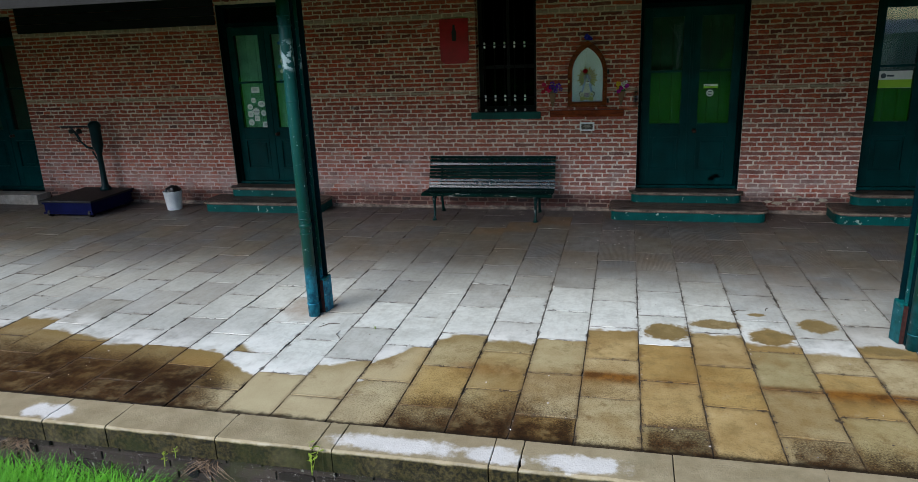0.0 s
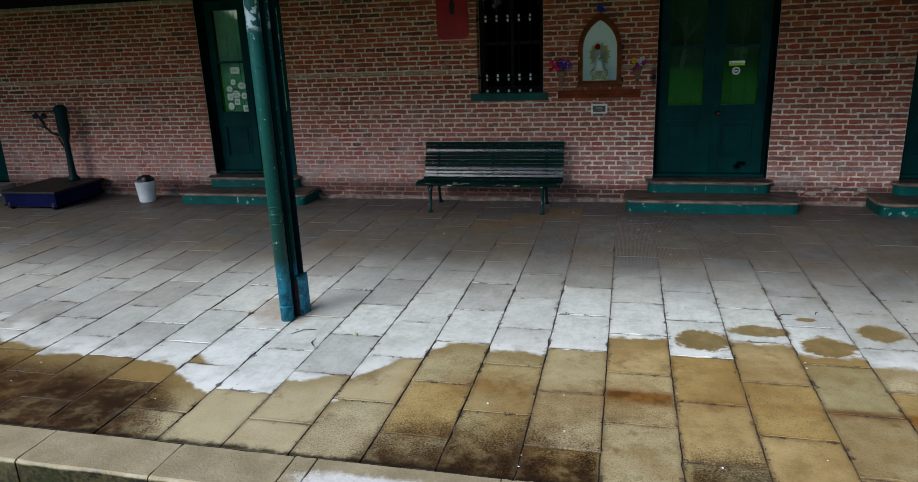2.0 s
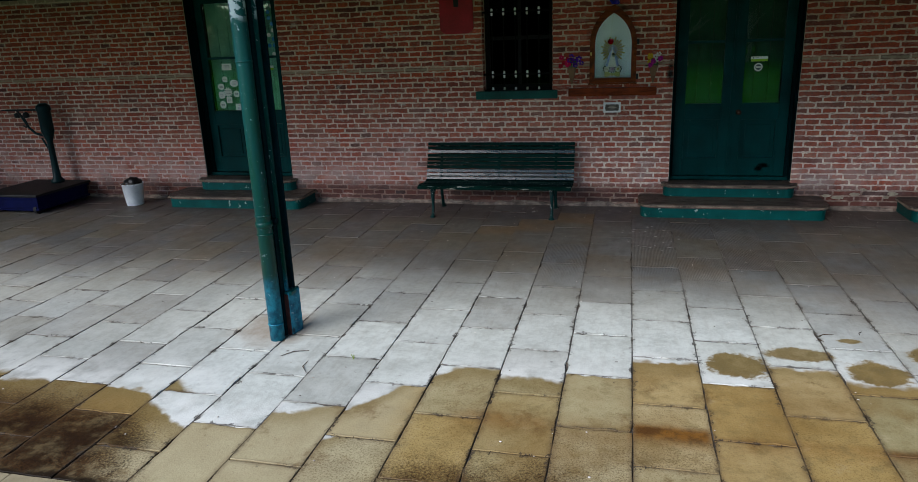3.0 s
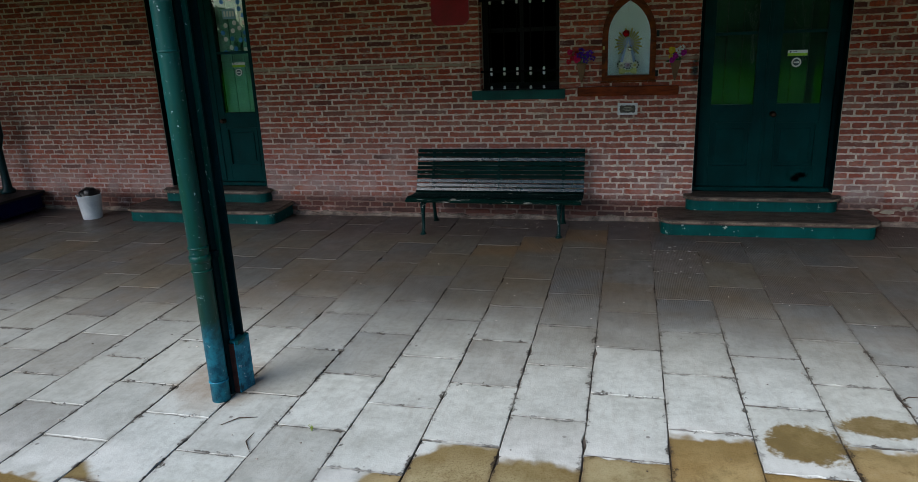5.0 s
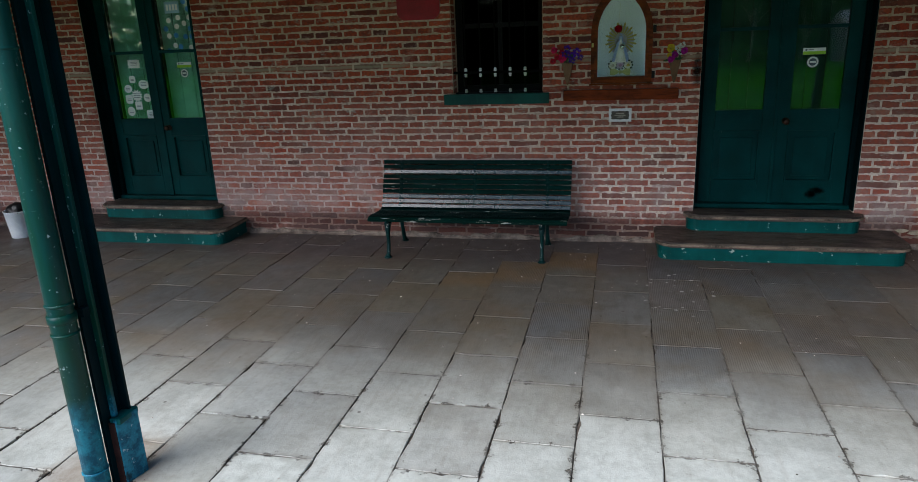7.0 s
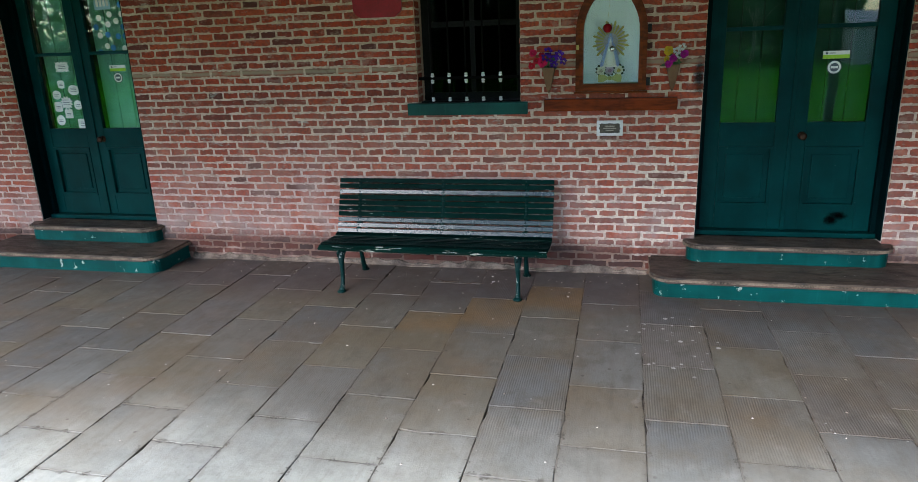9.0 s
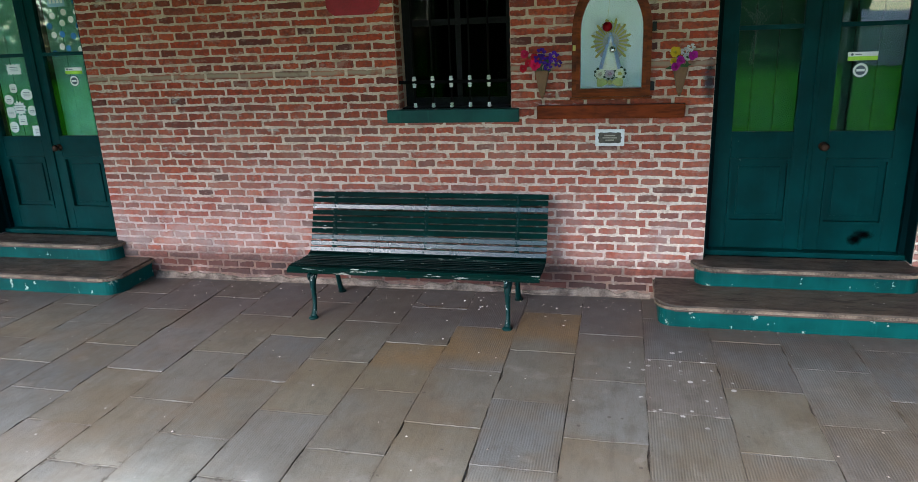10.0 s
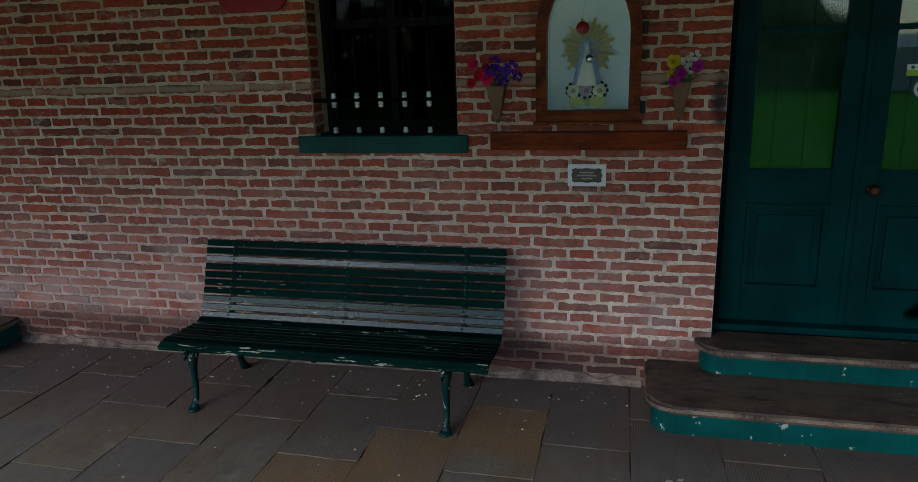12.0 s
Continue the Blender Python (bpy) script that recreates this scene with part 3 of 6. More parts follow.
def worn_tread():
    """Brown sandstone worn dark by feet, with scuffs and droppings."""
    m = Nodes("worn_stone_tread")
    x, y, z = m.xyz()
    big, mid, fine = m.noise(2.6, 6.0, 0.65), m.noise(9.0, 7.0, 0.7, m.scaled(0.6, 1.6, 1.0)), m.noise(70.0, 4.0, 0.65)
    col = m.mix(m.span(big, 0.35, 0.65), (0.04, 0.034, 0.03), (0.105, 0.078, 0.058))
    col = m.mix(m.math("MULTIPLY", m.span(mid, 0.5, 0.66), 0.7), col, (0.022, 0.017, 0.014))
    col = m.mix(m.math("MULTIPLY", m.span(mid, 0.44, 0.3), 0.5), col, (0.16, 0.125, 0.095))
    col = m.mix(m.math("MULTIPLY", m.span(fine, 0.55, 0.7), 0.4), col, (0.14, 0.115, 0.09))
    dots = m.math("MULTIPLY", m.span(m.voronoi(11.0), 0.07, 0.04), m.span(m.noise(2.3), 0.5, 0.56))
    col = m.mix(dots, col, (0.5, 0.48, 0.44))
    return m.done(col, m.span(mid, 0.3, 0.7, 0.38, 0.6), 0.0, m.bump(m.math("ADD", mid, fine), 0.5, 0.005))


POST = post_paint()
# Post paint darkened: the shadow behind the pipe is put into its colour.
SHADED_POST = painted("shaded_post_paint", (0.0005, 0.012, 0.016), (0.2, 0.25, 0.26), 0.42, 0.73, 22.0, 0.06)
BENCH = painted("bench_green_paint", (0.0008, 0.02, 0.016), (0.4, 0.42, 0.38), 0.22, 0.66, 34.0, 0.45, (0.35, 1.6, 1.6))
BENCH_WORN = painted("rubbed_bench_paint", (0.0003, 0.017, 0.0135), (0.42, 0.44, 0.4), 0.3, 0.67, 34.0, 0.015, (0.35, 1.6, 1.6))
# Bench paint darkened: the seat's dark look under the canopy is in the colour.
SEAT = painted("shaded_seat_paint", (0.0006, 0.008, 0.007), (0.4, 0.42, 0.38), 0.35, 0.66, 26.0, 0.03, (0.3, 1.6, 1.6))
SEAT_EDGE = painted("rubbed_seat_edge", (0.001, 0.02, 0.015), (0.42, 0.42, 0.36), 0.5, 0.59, 22.0, 0.1, (0.3, 1.4, 1.4))
BENCH_IRON = painted("bench_iron_paint", (0.001, 0.022, 0.02), (0.35, 0.36, 0.33), 0.4, 0.68, 20.0)
SCALE_IRON = painted("scale_iron_paint", (0.002, 0.02, 0.022), (0.1, 0.1, 0.1), 0.4, 0.76)
RUST = plain("rusted_iron", (0.03, 0.009, 0.007), 0.9, 0.0, 0.6, 20.0)
BRASS = plain("tarnished_brass", (0.06, 0.03, 0.018), 0.4, 0.5)
DARK = plain("black_painted_iron", (0.006, 0.007, 0.008), 0.6)
GRILLE = Nodes("dull_black_iron")
GRILLE = GRILLE.done(GRILLE.mix(GRILLE.noise(30.0), (0.0015, 0.0015, 0.0016), (0.004, 0.0038, 0.0035)), 0.8, Specular_IOR_Level=0.03)
NAVY = painted("dark_blue_painted_steel", (0.003, 0.005, 0.035), (0.05, 0.05, 0.06), 0.5, 0.74, 18.0, 0.04)
DARK_WOOD = plain("dark_soffit_boards", (0.014, 0.013, 0.012), 0.9)
NEAR_BLACK = plain("near_black_boards", (0.004, 0.004, 0.004), 0.9, 0.0, 0.3)
TREAD = worn_tread()
NOSE = plain("worn_stone_nosing", (0.17, 0.128, 0.09), 0.6, 0.0, 0.85, 6.0, 0.8)
WOOD = wood_material("varnished_red_wood", (0.085, 0.013, 0.002), (0.22, 0.036, 0.005))
FRAME_WOOD = wood_material("varnished_brown_wood", (0.06, 0.012, 0.002), (0.22, 0.045, 0.006), 0.35)
SHUTTER = plain("green_shutter_boards", (0.012, 0.055, 0.036), 0.5)
PALE_SHUTTER = plain("pale_green_shutter_boards", (0.3, 0.6, 0.5), 0.5)
GLASS = glass_material("door_glass", 1.6, (0.85, 0.93, 0.88))
# Tinted dark and weakly reflecting, so that the window reads black.
DIM_GLASS = glass_material("dim_window_glass", 1.16, (0.3, 0.31, 0.3))
CASE_GLASS = glass_material("shrine_glass", 1.16, (0.95, 0.97, 0.96))
WHITE = plain("white_paint", (0.75, 0.75, 0.72), 0.5, 0.0, 0.06)
PAPER = plain("white_paper", (0.8, 0.8, 0.76), 0.7, 0.0, 0.05)
PALE_BLUE = plain("pale_blue_lining", (0.84, 0.91, 0.9), 0.6, 0.0, 0.06)
RED = plain("red_enamel", (0.3, 0.004, 0.011), 0.4)
LAWN = lawn_material()
CEMENT = plain("grey_cement_skirting", (0.3, 0.27, 0.23), 0.9, 0.0, 0.4, 7.0, 0.6)
BED = plain("earthy_joint_mortar", (0.11, 0.092, 0.075), 0.95, 0.0, 0.6, 12.0, 0.6)
ROOM = plain("dim_room_plaster", (0.1, 0.1, 0.09), 0.9)


# ---- shape helpers ----
def part(name, bm, material, parent=None, label="", smooth=False):
    """Link a bmesh as one mesh object under a thing or part."""
    me = bpy.data.meshes.new(name)
    bmesh.ops.recalc_face_normals(bm, faces=bm.faces)
    bm.to_mesh(me)
    bm.free()
    me.materials.append(material)
    if smooth:
        for p in me.polygons:
            p.use_smooth = True
    ob = new(name, me)
    ob.parent = parent
    if label:
        ob["label"] = label
    return ob


def empty(name, at=(0, 0, 0)):
    ob = new(name)
    ob.location = at
    ob.empty_display_size = 0.1
    return ob


def box(bm, lo, hi, bevel=0.0, turn=None):
    made = bmesh.ops.create_cube(bm, size=1.0)["verts"]
    size = [h - l for l, h in zip(lo, hi)]
    mid = Vector([(h + l) / 2 for l, h in zip(lo, hi)])
    for v in made:
        v.co = Vector([c * s for c, s in zip(v.co, size)])
        if turn is not None:
            v.co = turn @ v.co
        v.co += mid
    if bevel > 0:
        edges = list({e for v in made for e in v.link_edges})
        bmesh.ops.bevel(bm, geom=edges, offset=bevel, segments=2, affect="EDGES", profile=0.6)
    return bm


def boxed(lo, hi, bevel=0.0, turn=None):
    return box(bmesh.new(), lo, hi, bevel, turn)


def tube(bm, points, radii, sides=10, flat=1.0):
    """A round or flattened bar along points."""
    pts = [Vector(p) for p in points]
    if not isinstance(radii, (list, tuple)):
        radii = [radii] * len(pts)
    rings = []
    for i, p in enumerate(pts):
        way = (pts[min(i + 1, len(pts) - 1)] - pts[max(i - 1, 0)]).normalized()
        side = way.cross(Vector((0, 0, 1)) if abs(way.z) < 0.9 else Vector((0, 1, 0))).normalized()
        up = side.cross(way)
        rings.append([bm.verts.new(p + (side * math.cos(a) + up * math.sin(a) * flat) * radii[i]) for a in (2 * math.pi * k / sides for k in range(sides))])
    for a, b in zip(rings, rings[1:]):
        for k in range(sides):
            bm.faces.new((a[k], a[(k + 1) % sides], b[(k + 1) % sides], b[k]))
    bm.faces.new(rings[0][::-1])
    bm.faces.new(rings[-1])
    return bm


def prism(bm, outline, lo, hi, axis="z"):
    """An outline in the plane across the axis, drawn out from lo to hi."""
    def at(p, h):
        return {"z": (p[0], p[1], h), "y": (p[0], h, p[1]), "x": (h, p[0], p[1])}[axis]
    a = [bm.verts.new(at(p, lo)) for p in outline]
    b = [bm.verts.new(at(p, hi)) for p in outline]
    bm.faces.new(a[::-1])
    bm.faces.new(b)
    for i in range(len(a)):
        j = (i + 1) % len(a)
        bm.faces.new((a[i], a[j], b[j], b[i]))
    return bm


def lathe(bm, profile, sides=16, at=(0, 0, 0)):
    rings = []
    for r, z in profile:
        rings.append([bm.verts.new((at[0] + r * math.cos(a), at[1] + r * math.sin(a), at[2] + z)) for a in (2 * math.pi * k / sides for k in range(sides))])
    for a, b in zip(rings, rings[1:]):
        for k in range(sides):
            bm.faces.new((a[k], a[(k + 1) % sides], b[(k + 1) % sides], b[k]))
    bm.faces.new(rings[0][::-1])
    bm.faces.new(rings[-1])
    return bm


def arc(cx, cy, r, a0, a1, n=8):
    return [(cx + r * math.cos(radians(a0 + (a1 - a0) * i / n)), cy + r * math.sin(radians(a0 + (a1 - a0) * i / n))) for i in range(n + 1)]


# ---- ground, platform ----
GROUND = -0.75
EDGE, LIP = -6.0, -6.33
FAR_L, FAR_R = -14.0, 8.0

bm = bmesh.new()
prism(bm, [(-400, -400), (400, -400), (400, LIP + 0.12), (-400, LIP + 0.12)], GROUND - 1.0, GROUND)
tagged(part("ground", bm, LAWN), "mown green lawn and trackbed grass", "grass", kind="structure")
bm = boxed((FAR_L, EDGE - 0.02, GROUND), (FAR_R, 0.3, -0.013))
tagged(part("platform_bed", bm, BED), "earth and mortar bed under the platform paving", "platform", kind="structure")

# ---- station wall ----
DOORS = {"door_1": (-11.13, -9.8), "door_2": (-6.085, -4.785), "door_3": (0.095, 1.435), "door_4": (2.885, 4.225)}
HEAD = 3.05
WINDOW = (-2.125, -1.28, 1.40, 3.0)
SX = -0.585
NICHE = [(SX - w, SX + w, a, b) for w, a, b in ((0.21, 1.535, 1.95), (0.206, 1.95, 2.1), (0.165, 2.1, 2.2), (0.09, 2.2, 2.262))]
OPENINGS = [(a, b, -0.1, HEAD) for a, b in DOORS.values()] + [WINDOW, *NICHE]
WALL_TOP = 4.2


def solid(x, z):
    return not any(a < x < b and c < z < d for a, b, c, d in OPENINGS)


bm = bmesh.new()
xs = sorted({FAR_L, FAR_R, *(v for o in OPENINGS for v in o[:2])})
zs = sorted({-0.1, WALL_TOP, *(v for o in OPENINGS for v in o[2:])})
THICK = 0.45
cells = [[solid((xs[i] + xs[i + 1]) / 2, (zs[k] + zs[k + 1]) / 2) for k in range(len(zs) - 1)] for i in range(len(xs) - 1)]


def quad(bm, *pts):
    bm.faces.new([bm.verts.new(p) for p in pts])


for i in range(len(xs) - 1):
    for k in range(len(zs) - 1):
        if not cells[i][k]:
            continue
        x0, x1, z0, z1 = xs[i], xs[i + 1], zs[k], zs[k + 1]
        quad(bm, (x0, 0, z0), (x1, 0, z0), (x1, 0, z1), (x0, 0, z1))
        quad(bm, (x0, THICK, z0), (x0, THICK, z1), (x1, THICK, z1), (x1, THICK, z0))
        for di, dk, a, b in ((-1, 0, (x0, z0), (x0, z1)), (1, 0, (x1, z0), (x1, z1)), (0, -1, (x0, z0), (x1, z0)), (0, 1, (x0, z1), (x1, z1))):
            ii, kk = i + di, k + dk
            if not (0 <= ii < len(xs) - 1 and 0 <= kk < len(zs) - 1 and cells[ii][kk]):
                quad(bm, (a[0], 0, a[1]), (b[0], 0, b[1]), (b[0], THICK, b[1]), (a[0], THICK, a[1]))
bmesh.ops.remove_doubles(bm, verts=bm.verts, dist=0.0005)
wall = tagged(part("wall_north", bm, MORTAR), "old red brick wall with pale lime mortar joints", "wall", kind="structure")


# ---- doors ----
def ring(bm, x0, x1, z0, z1, w, y0, y1):
    """Four rails round a rectangle, butted."""
    box(bm, (x0, y0, z0), (x0 + w, y1, z1))
    box(bm, (x1 - w, y0, z0), (x1, y1, z1))
    box(bm, (x0 + w, y0, z0), (x1 - w, y1, z0 + w))
    box(bm, (x0 + w, y0, z1 - w), (x1 - w, y1, z1))


def door_leaf(parent, x0, x1, hinge_left, base, boards):
    """One leaf: a moulded panel below and two panes above."""
    y0, y1, w = 0.17, 0.215, 0.095 if boards is PALE_SHUTTER else 0.11
    top = 2.72
    bm = bmesh.new()
    box(bm, (x0, y0, base), (x0 + w, y1, top), 0.004)
    box(bm, (x1 - w, y0, base), (x1, y1, top), 0.004)
    a, b = x0 + w, x1 - w
    for z0, z1 in ((base, 0.55), (1.02, 1.205), (1.885, 1.915), (2.6, top)):
        box(bm, (a, y0 + 0.001, z0), (b, y1, z1), 0.003)
    leaf = part("leaf", bm, GREEN, parent)
    bm = bmesh.new()
    box(bm, (a, y0 + 0.022, 0.55), (b, y1 - 0.008, 1.02))
    box(bm, (a + 0.06, y0 + 0.010, 0.61), (b - 0.06, y0 + 0.03, 0.96), 0.008)
    part("panel", bm, GREEN, leaf)
    bm = bmesh.new()
    ring(bm, a, b, 0.55, 1.02, 0.022, y0 - 0.008, y0 + 0.024)
    part("moulding", bm, GREEN, leaf)
    for z0, z1 in ((1.205, 1.885), (1.915, 2.6)):
        part("pane", boxed((a, y0 + 0.022, z0), (b, y0 + 0.026, z1)), GLASS, leaf).visible_shadow = False
    bm = bmesh.new()
    n = 3
    for i in range(n):
        box(bm, (a - 0.03 + (b - a + 0.06) * i / n + 0.003, 0.30, 1.1), (a - 0.03 + (b - a + 0.06) * (i + 1) / n - 0.003, 0.32, 2.7), 0.004)
    part("inner_shutter", bm, boards, leaf)
    return leaf


def double_door(name, x0, x1, label, base=0.33, boards=None):
    root = empty(name, ((x0 + x1) / 2, 0.2, base))
    root.matrix_world = pose(0, 0, 0)
    tagged(root, label, "door", "station doors", "structure")
    bm = bmesh.new()
    w = 0.045
    box(bm, (x0, 0.13, base), (x0 + w, 0.24, HEAD))
    box(bm, (x1 - w, 0.13, base), (x1, 0.24, HEAD))
    box(bm, (x0 + w, 0.13, HEAD - w), (x1 - w, 0.24, HEAD))
    box(bm, (x0 + w, 0.13, 2.725), (x1 - w, 0.24, 2.78))
    part("door_frame", bm, SHADED_GREEN, root)
    # Thin dark liners added over the reveals to stand for their shade.
    part("reveal_board", boxed((x0 + 0.001, 0.006, base), (x0 + 0.012, 0.129, HEAD), 0.002), SHADED_GREEN, root)
    part("reveal_board", boxed((x1 - 0.012, 0.006, base), (x1 - 0.001, 0.129, HEAD), 0.002), SHADED_GREEN, root)
    part("transom_pane", boxed((x0 + w, 0.19, 2.78), (x1 - w, 0.195, HEAD - w)), GLASS, root)
    mid = (x0 + x1) / 2
    a = door_leaf(root, x0 + w + 0.002, mid - 0.002, True, base + 0.03, boards or SHUTTER)
    b = door_leaf(root, mid + 0.002, x1 - w - 0.002, False, base + 0.03, boards or SHUTTER)
    part("threshold", boxed((x0 + 0.002, 0.1, base - 0.01), (x1 - 0.002, 0.26, base + 0.027), 0.004), GREEN, root)
    bm = bmesh.new()
    prof = [(0.03, 0.0), (0.03, 0.006), (0.012, 0.01), (0.011, 0.03), (0.024, 0.04), (0.029, 0.052), (0.024, 0.064), (0.008, 0.07)]
    lathe(bm, prof, 14)
    bmesh.ops.rotate(bm, verts=bm.verts, cent=(0, 0, 0), matrix=Matrix.Rotation(radians(90), 3, "X"))
    bmesh.ops.translate(bm, verts=bm.verts, vec=(mid + 0.08, 0.169, 1.105))
    part("knob", bm, BRASS, b, "worn brass door knob", True)
    part("astragal", boxed((mid - 0.016, 0.155, base + 0.03), (mid + 0.016, 0.169, 2.72), 0.004), GREEN, root)
    part("back_board", boxed((x0 + 0.001, 0.40, base - 0.3), (x1 - 0.001, 0.42, HEAD)), DARK_WOOD, root)
    return root


for name, (x0, x1) in DOORS.items():
    double_door(name, x0, x1, "dark green panelled double door with glass panes, closed", 0.18 if name == "door_1" else 0.33, PALE_SHUTTER if name == "door_2" else None)


# ---- steps ----
def rounded_front(x0, x1, yf, r, back=0.0):
    return [(x0, back), *arc(x0 + r, yf + r, r, 180, 270, 6), *arc(x1 - r, yf + r, r, 270, 360, 6), (x1, back)]


def step_block(parent, x0, x1, yf, z0, z1, back=0.0):
    t, over = 0.045, 0.028
    r = min(0.13, -yf - 0.01)
    part("riser", prism(bmesh.new(), rounded_front(x0 + over, x1 - over, yf + over, r - over, back), z0, z1 - t), TEAL, parent, "teal painted riser")
    bm = prism(bmesh.new(), rounded_front(x0, x1, yf, r, back), z1 - t, z1)
    edges = [e for e in bm.edges if abs(e.verts[0].co.z - e.verts[1].co.z) < 1e-5 and min(e.verts[0].co.y, e.verts[1].co.y) < back - 0.001]
    bmesh.ops.bevel(bm, geom=edges, offset=0.018, segments=3, affect="EDGES")
    tread = part("tread", bm, TREAD, parent, "worn dark stone tread")
    ring_o, ring_i = rounded_front(x0 - 0.002, x1 + 0.002, yf - 0.002, r, back), rounded_front(x0 + 0.004, x1 - 0.004, yf + 0.004, r - 0.006, back)
    bm = bmesh.new()
    lo_z, hi_z = z1 - t + 0.012, z1 - 0.013
    rows = [[bm.verts.new((p[0], p[1], z)) for p in o] for o, z in ((ring_i, lo_z), (ring_o, lo_z), (ring_o, hi_z), (ring_i, hi_z))]
    for q, w in zip(rows, rows[1:]):
        for i in range(len(q) - 1):
            bm.faces.new((q[i], q[i + 1], w[i + 1], w[i]))
    part("nosing", bm, NOSE, tread, "pale worn nosing")


def door_steps(x0, x1):
    root = empty("door_steps")
    tagged(root, "two rounded stone steps with teal risers below a door", "steps", "door steps")
    step_block(root, x0 - 0.345, x1 + 0.33, -0.535, -0.01, 0.163)
    step_block(root, x0 - 0.085, x1 + 0.07, -0.165, 0.164, 0.315)
    part("landing", boxed((x0 + 0.002, 0.001, -0.01), (x1 - 0.002, 0.099, 0.315)), TREAD, root)
    return root


for name in ("door_2", "door_3", "door_4"):
    door_steps(*DOORS[name])
bm = boxed((-11.4, -0.3, -0.01), (-9.7, 0.0, 0.165), 0.012)
tagged(part("stone_step", bm, CEMENT), "single pale stone step below a far door", "step")

# ---- canopy and building shell ----
bm = bmesh.new()
n = 60
for i in range(n):
    a = FAR_L + (FAR_R - FAR_L) * i / n
    box(bm, (a + 0.003, -4.75, 3.32), (a + (FAR_R - FAR_L) / n - 0.003, -0.01, 3.345))
box(bm, (FAR_L, -4.85, 3.35), (FAR_R, -0.01, 3.42))
tagged(part("ceiling", bm, DARK_WOOD), "dark boarded underside of the platform canopy", "canopy", kind="structure")
bm = boxed((FAR_L, -4.9, 2.82), (FAR_R, -4.86, 3.45))
tagged(part("trim", bm, DARK_WOOD), "dark wooden valance along the canopy edge", "fascia", kind="structure")
for name, lo, hi in (("wall_south", (FAR_L, 5.0, -0.1), (FAR_R, 5.2, WALL_TOP)), ("wall_west", (FAR_L, 0.46, -0.1), (FAR_L + 0.2, 4.99, WALL_TOP)), ("wall_east", (FAR_R - 0.2, 0.46, -0.1), (FAR_R, 4.99, WALL_TOP))):
    tagged(part(name, boxed(lo, hi), ROOM), "plain plastered inner wall of the station", "wall", kind="structure")
# Unseen walls, added at both ends to keep side light off the platform.
BLOCKER = plain("dark_light_blocker", (0.09, 0.04, 0.03), 0.9, 0.0, 0.4, 9.0, 0.6)
for name, a, b in (("wall_end_east", 5.3, 5.6), ("wall_end_west", -12.6, -12.3)):
    tagged(part(name, boxed((a, -4.8, -0.012), (b, -0.03, 3.31)), BLOCKER), "unseen dark wall added to block side light on the platform", "wall", kind="structure")
tagged(part("roof", boxed((FAR_L - 0.2, 0.05, WALL_TOP + 0.002), (FAR_R + 0.2, 5.3, WALL_TOP + 0.2)), DARK_WOOD), "dark flat roof over the station rooms", "roof", kind="structure")
tagged(part("floor", boxed((FAR_L + 0.2, 0.46, -0.1), (FAR_R - 0.2, 4.99, 0.0)), DARK_WOOD), "dark boarded floor of the station rooms", "floor", kind="structure")


# Boards added to turn the upper left of the wall black.
board = empty("added_boards")
tagged(board, "near-black boards added to darken the top of the brick wall", "boarding")
for k in range(4):
    part("board", boxed((-9.66, -0.034, 2.765 + 0.137 * k), (-6.1, -0.008, 2.765 + 0.137 * k + 0.132), 0.004), NEAR_BLACK, board)


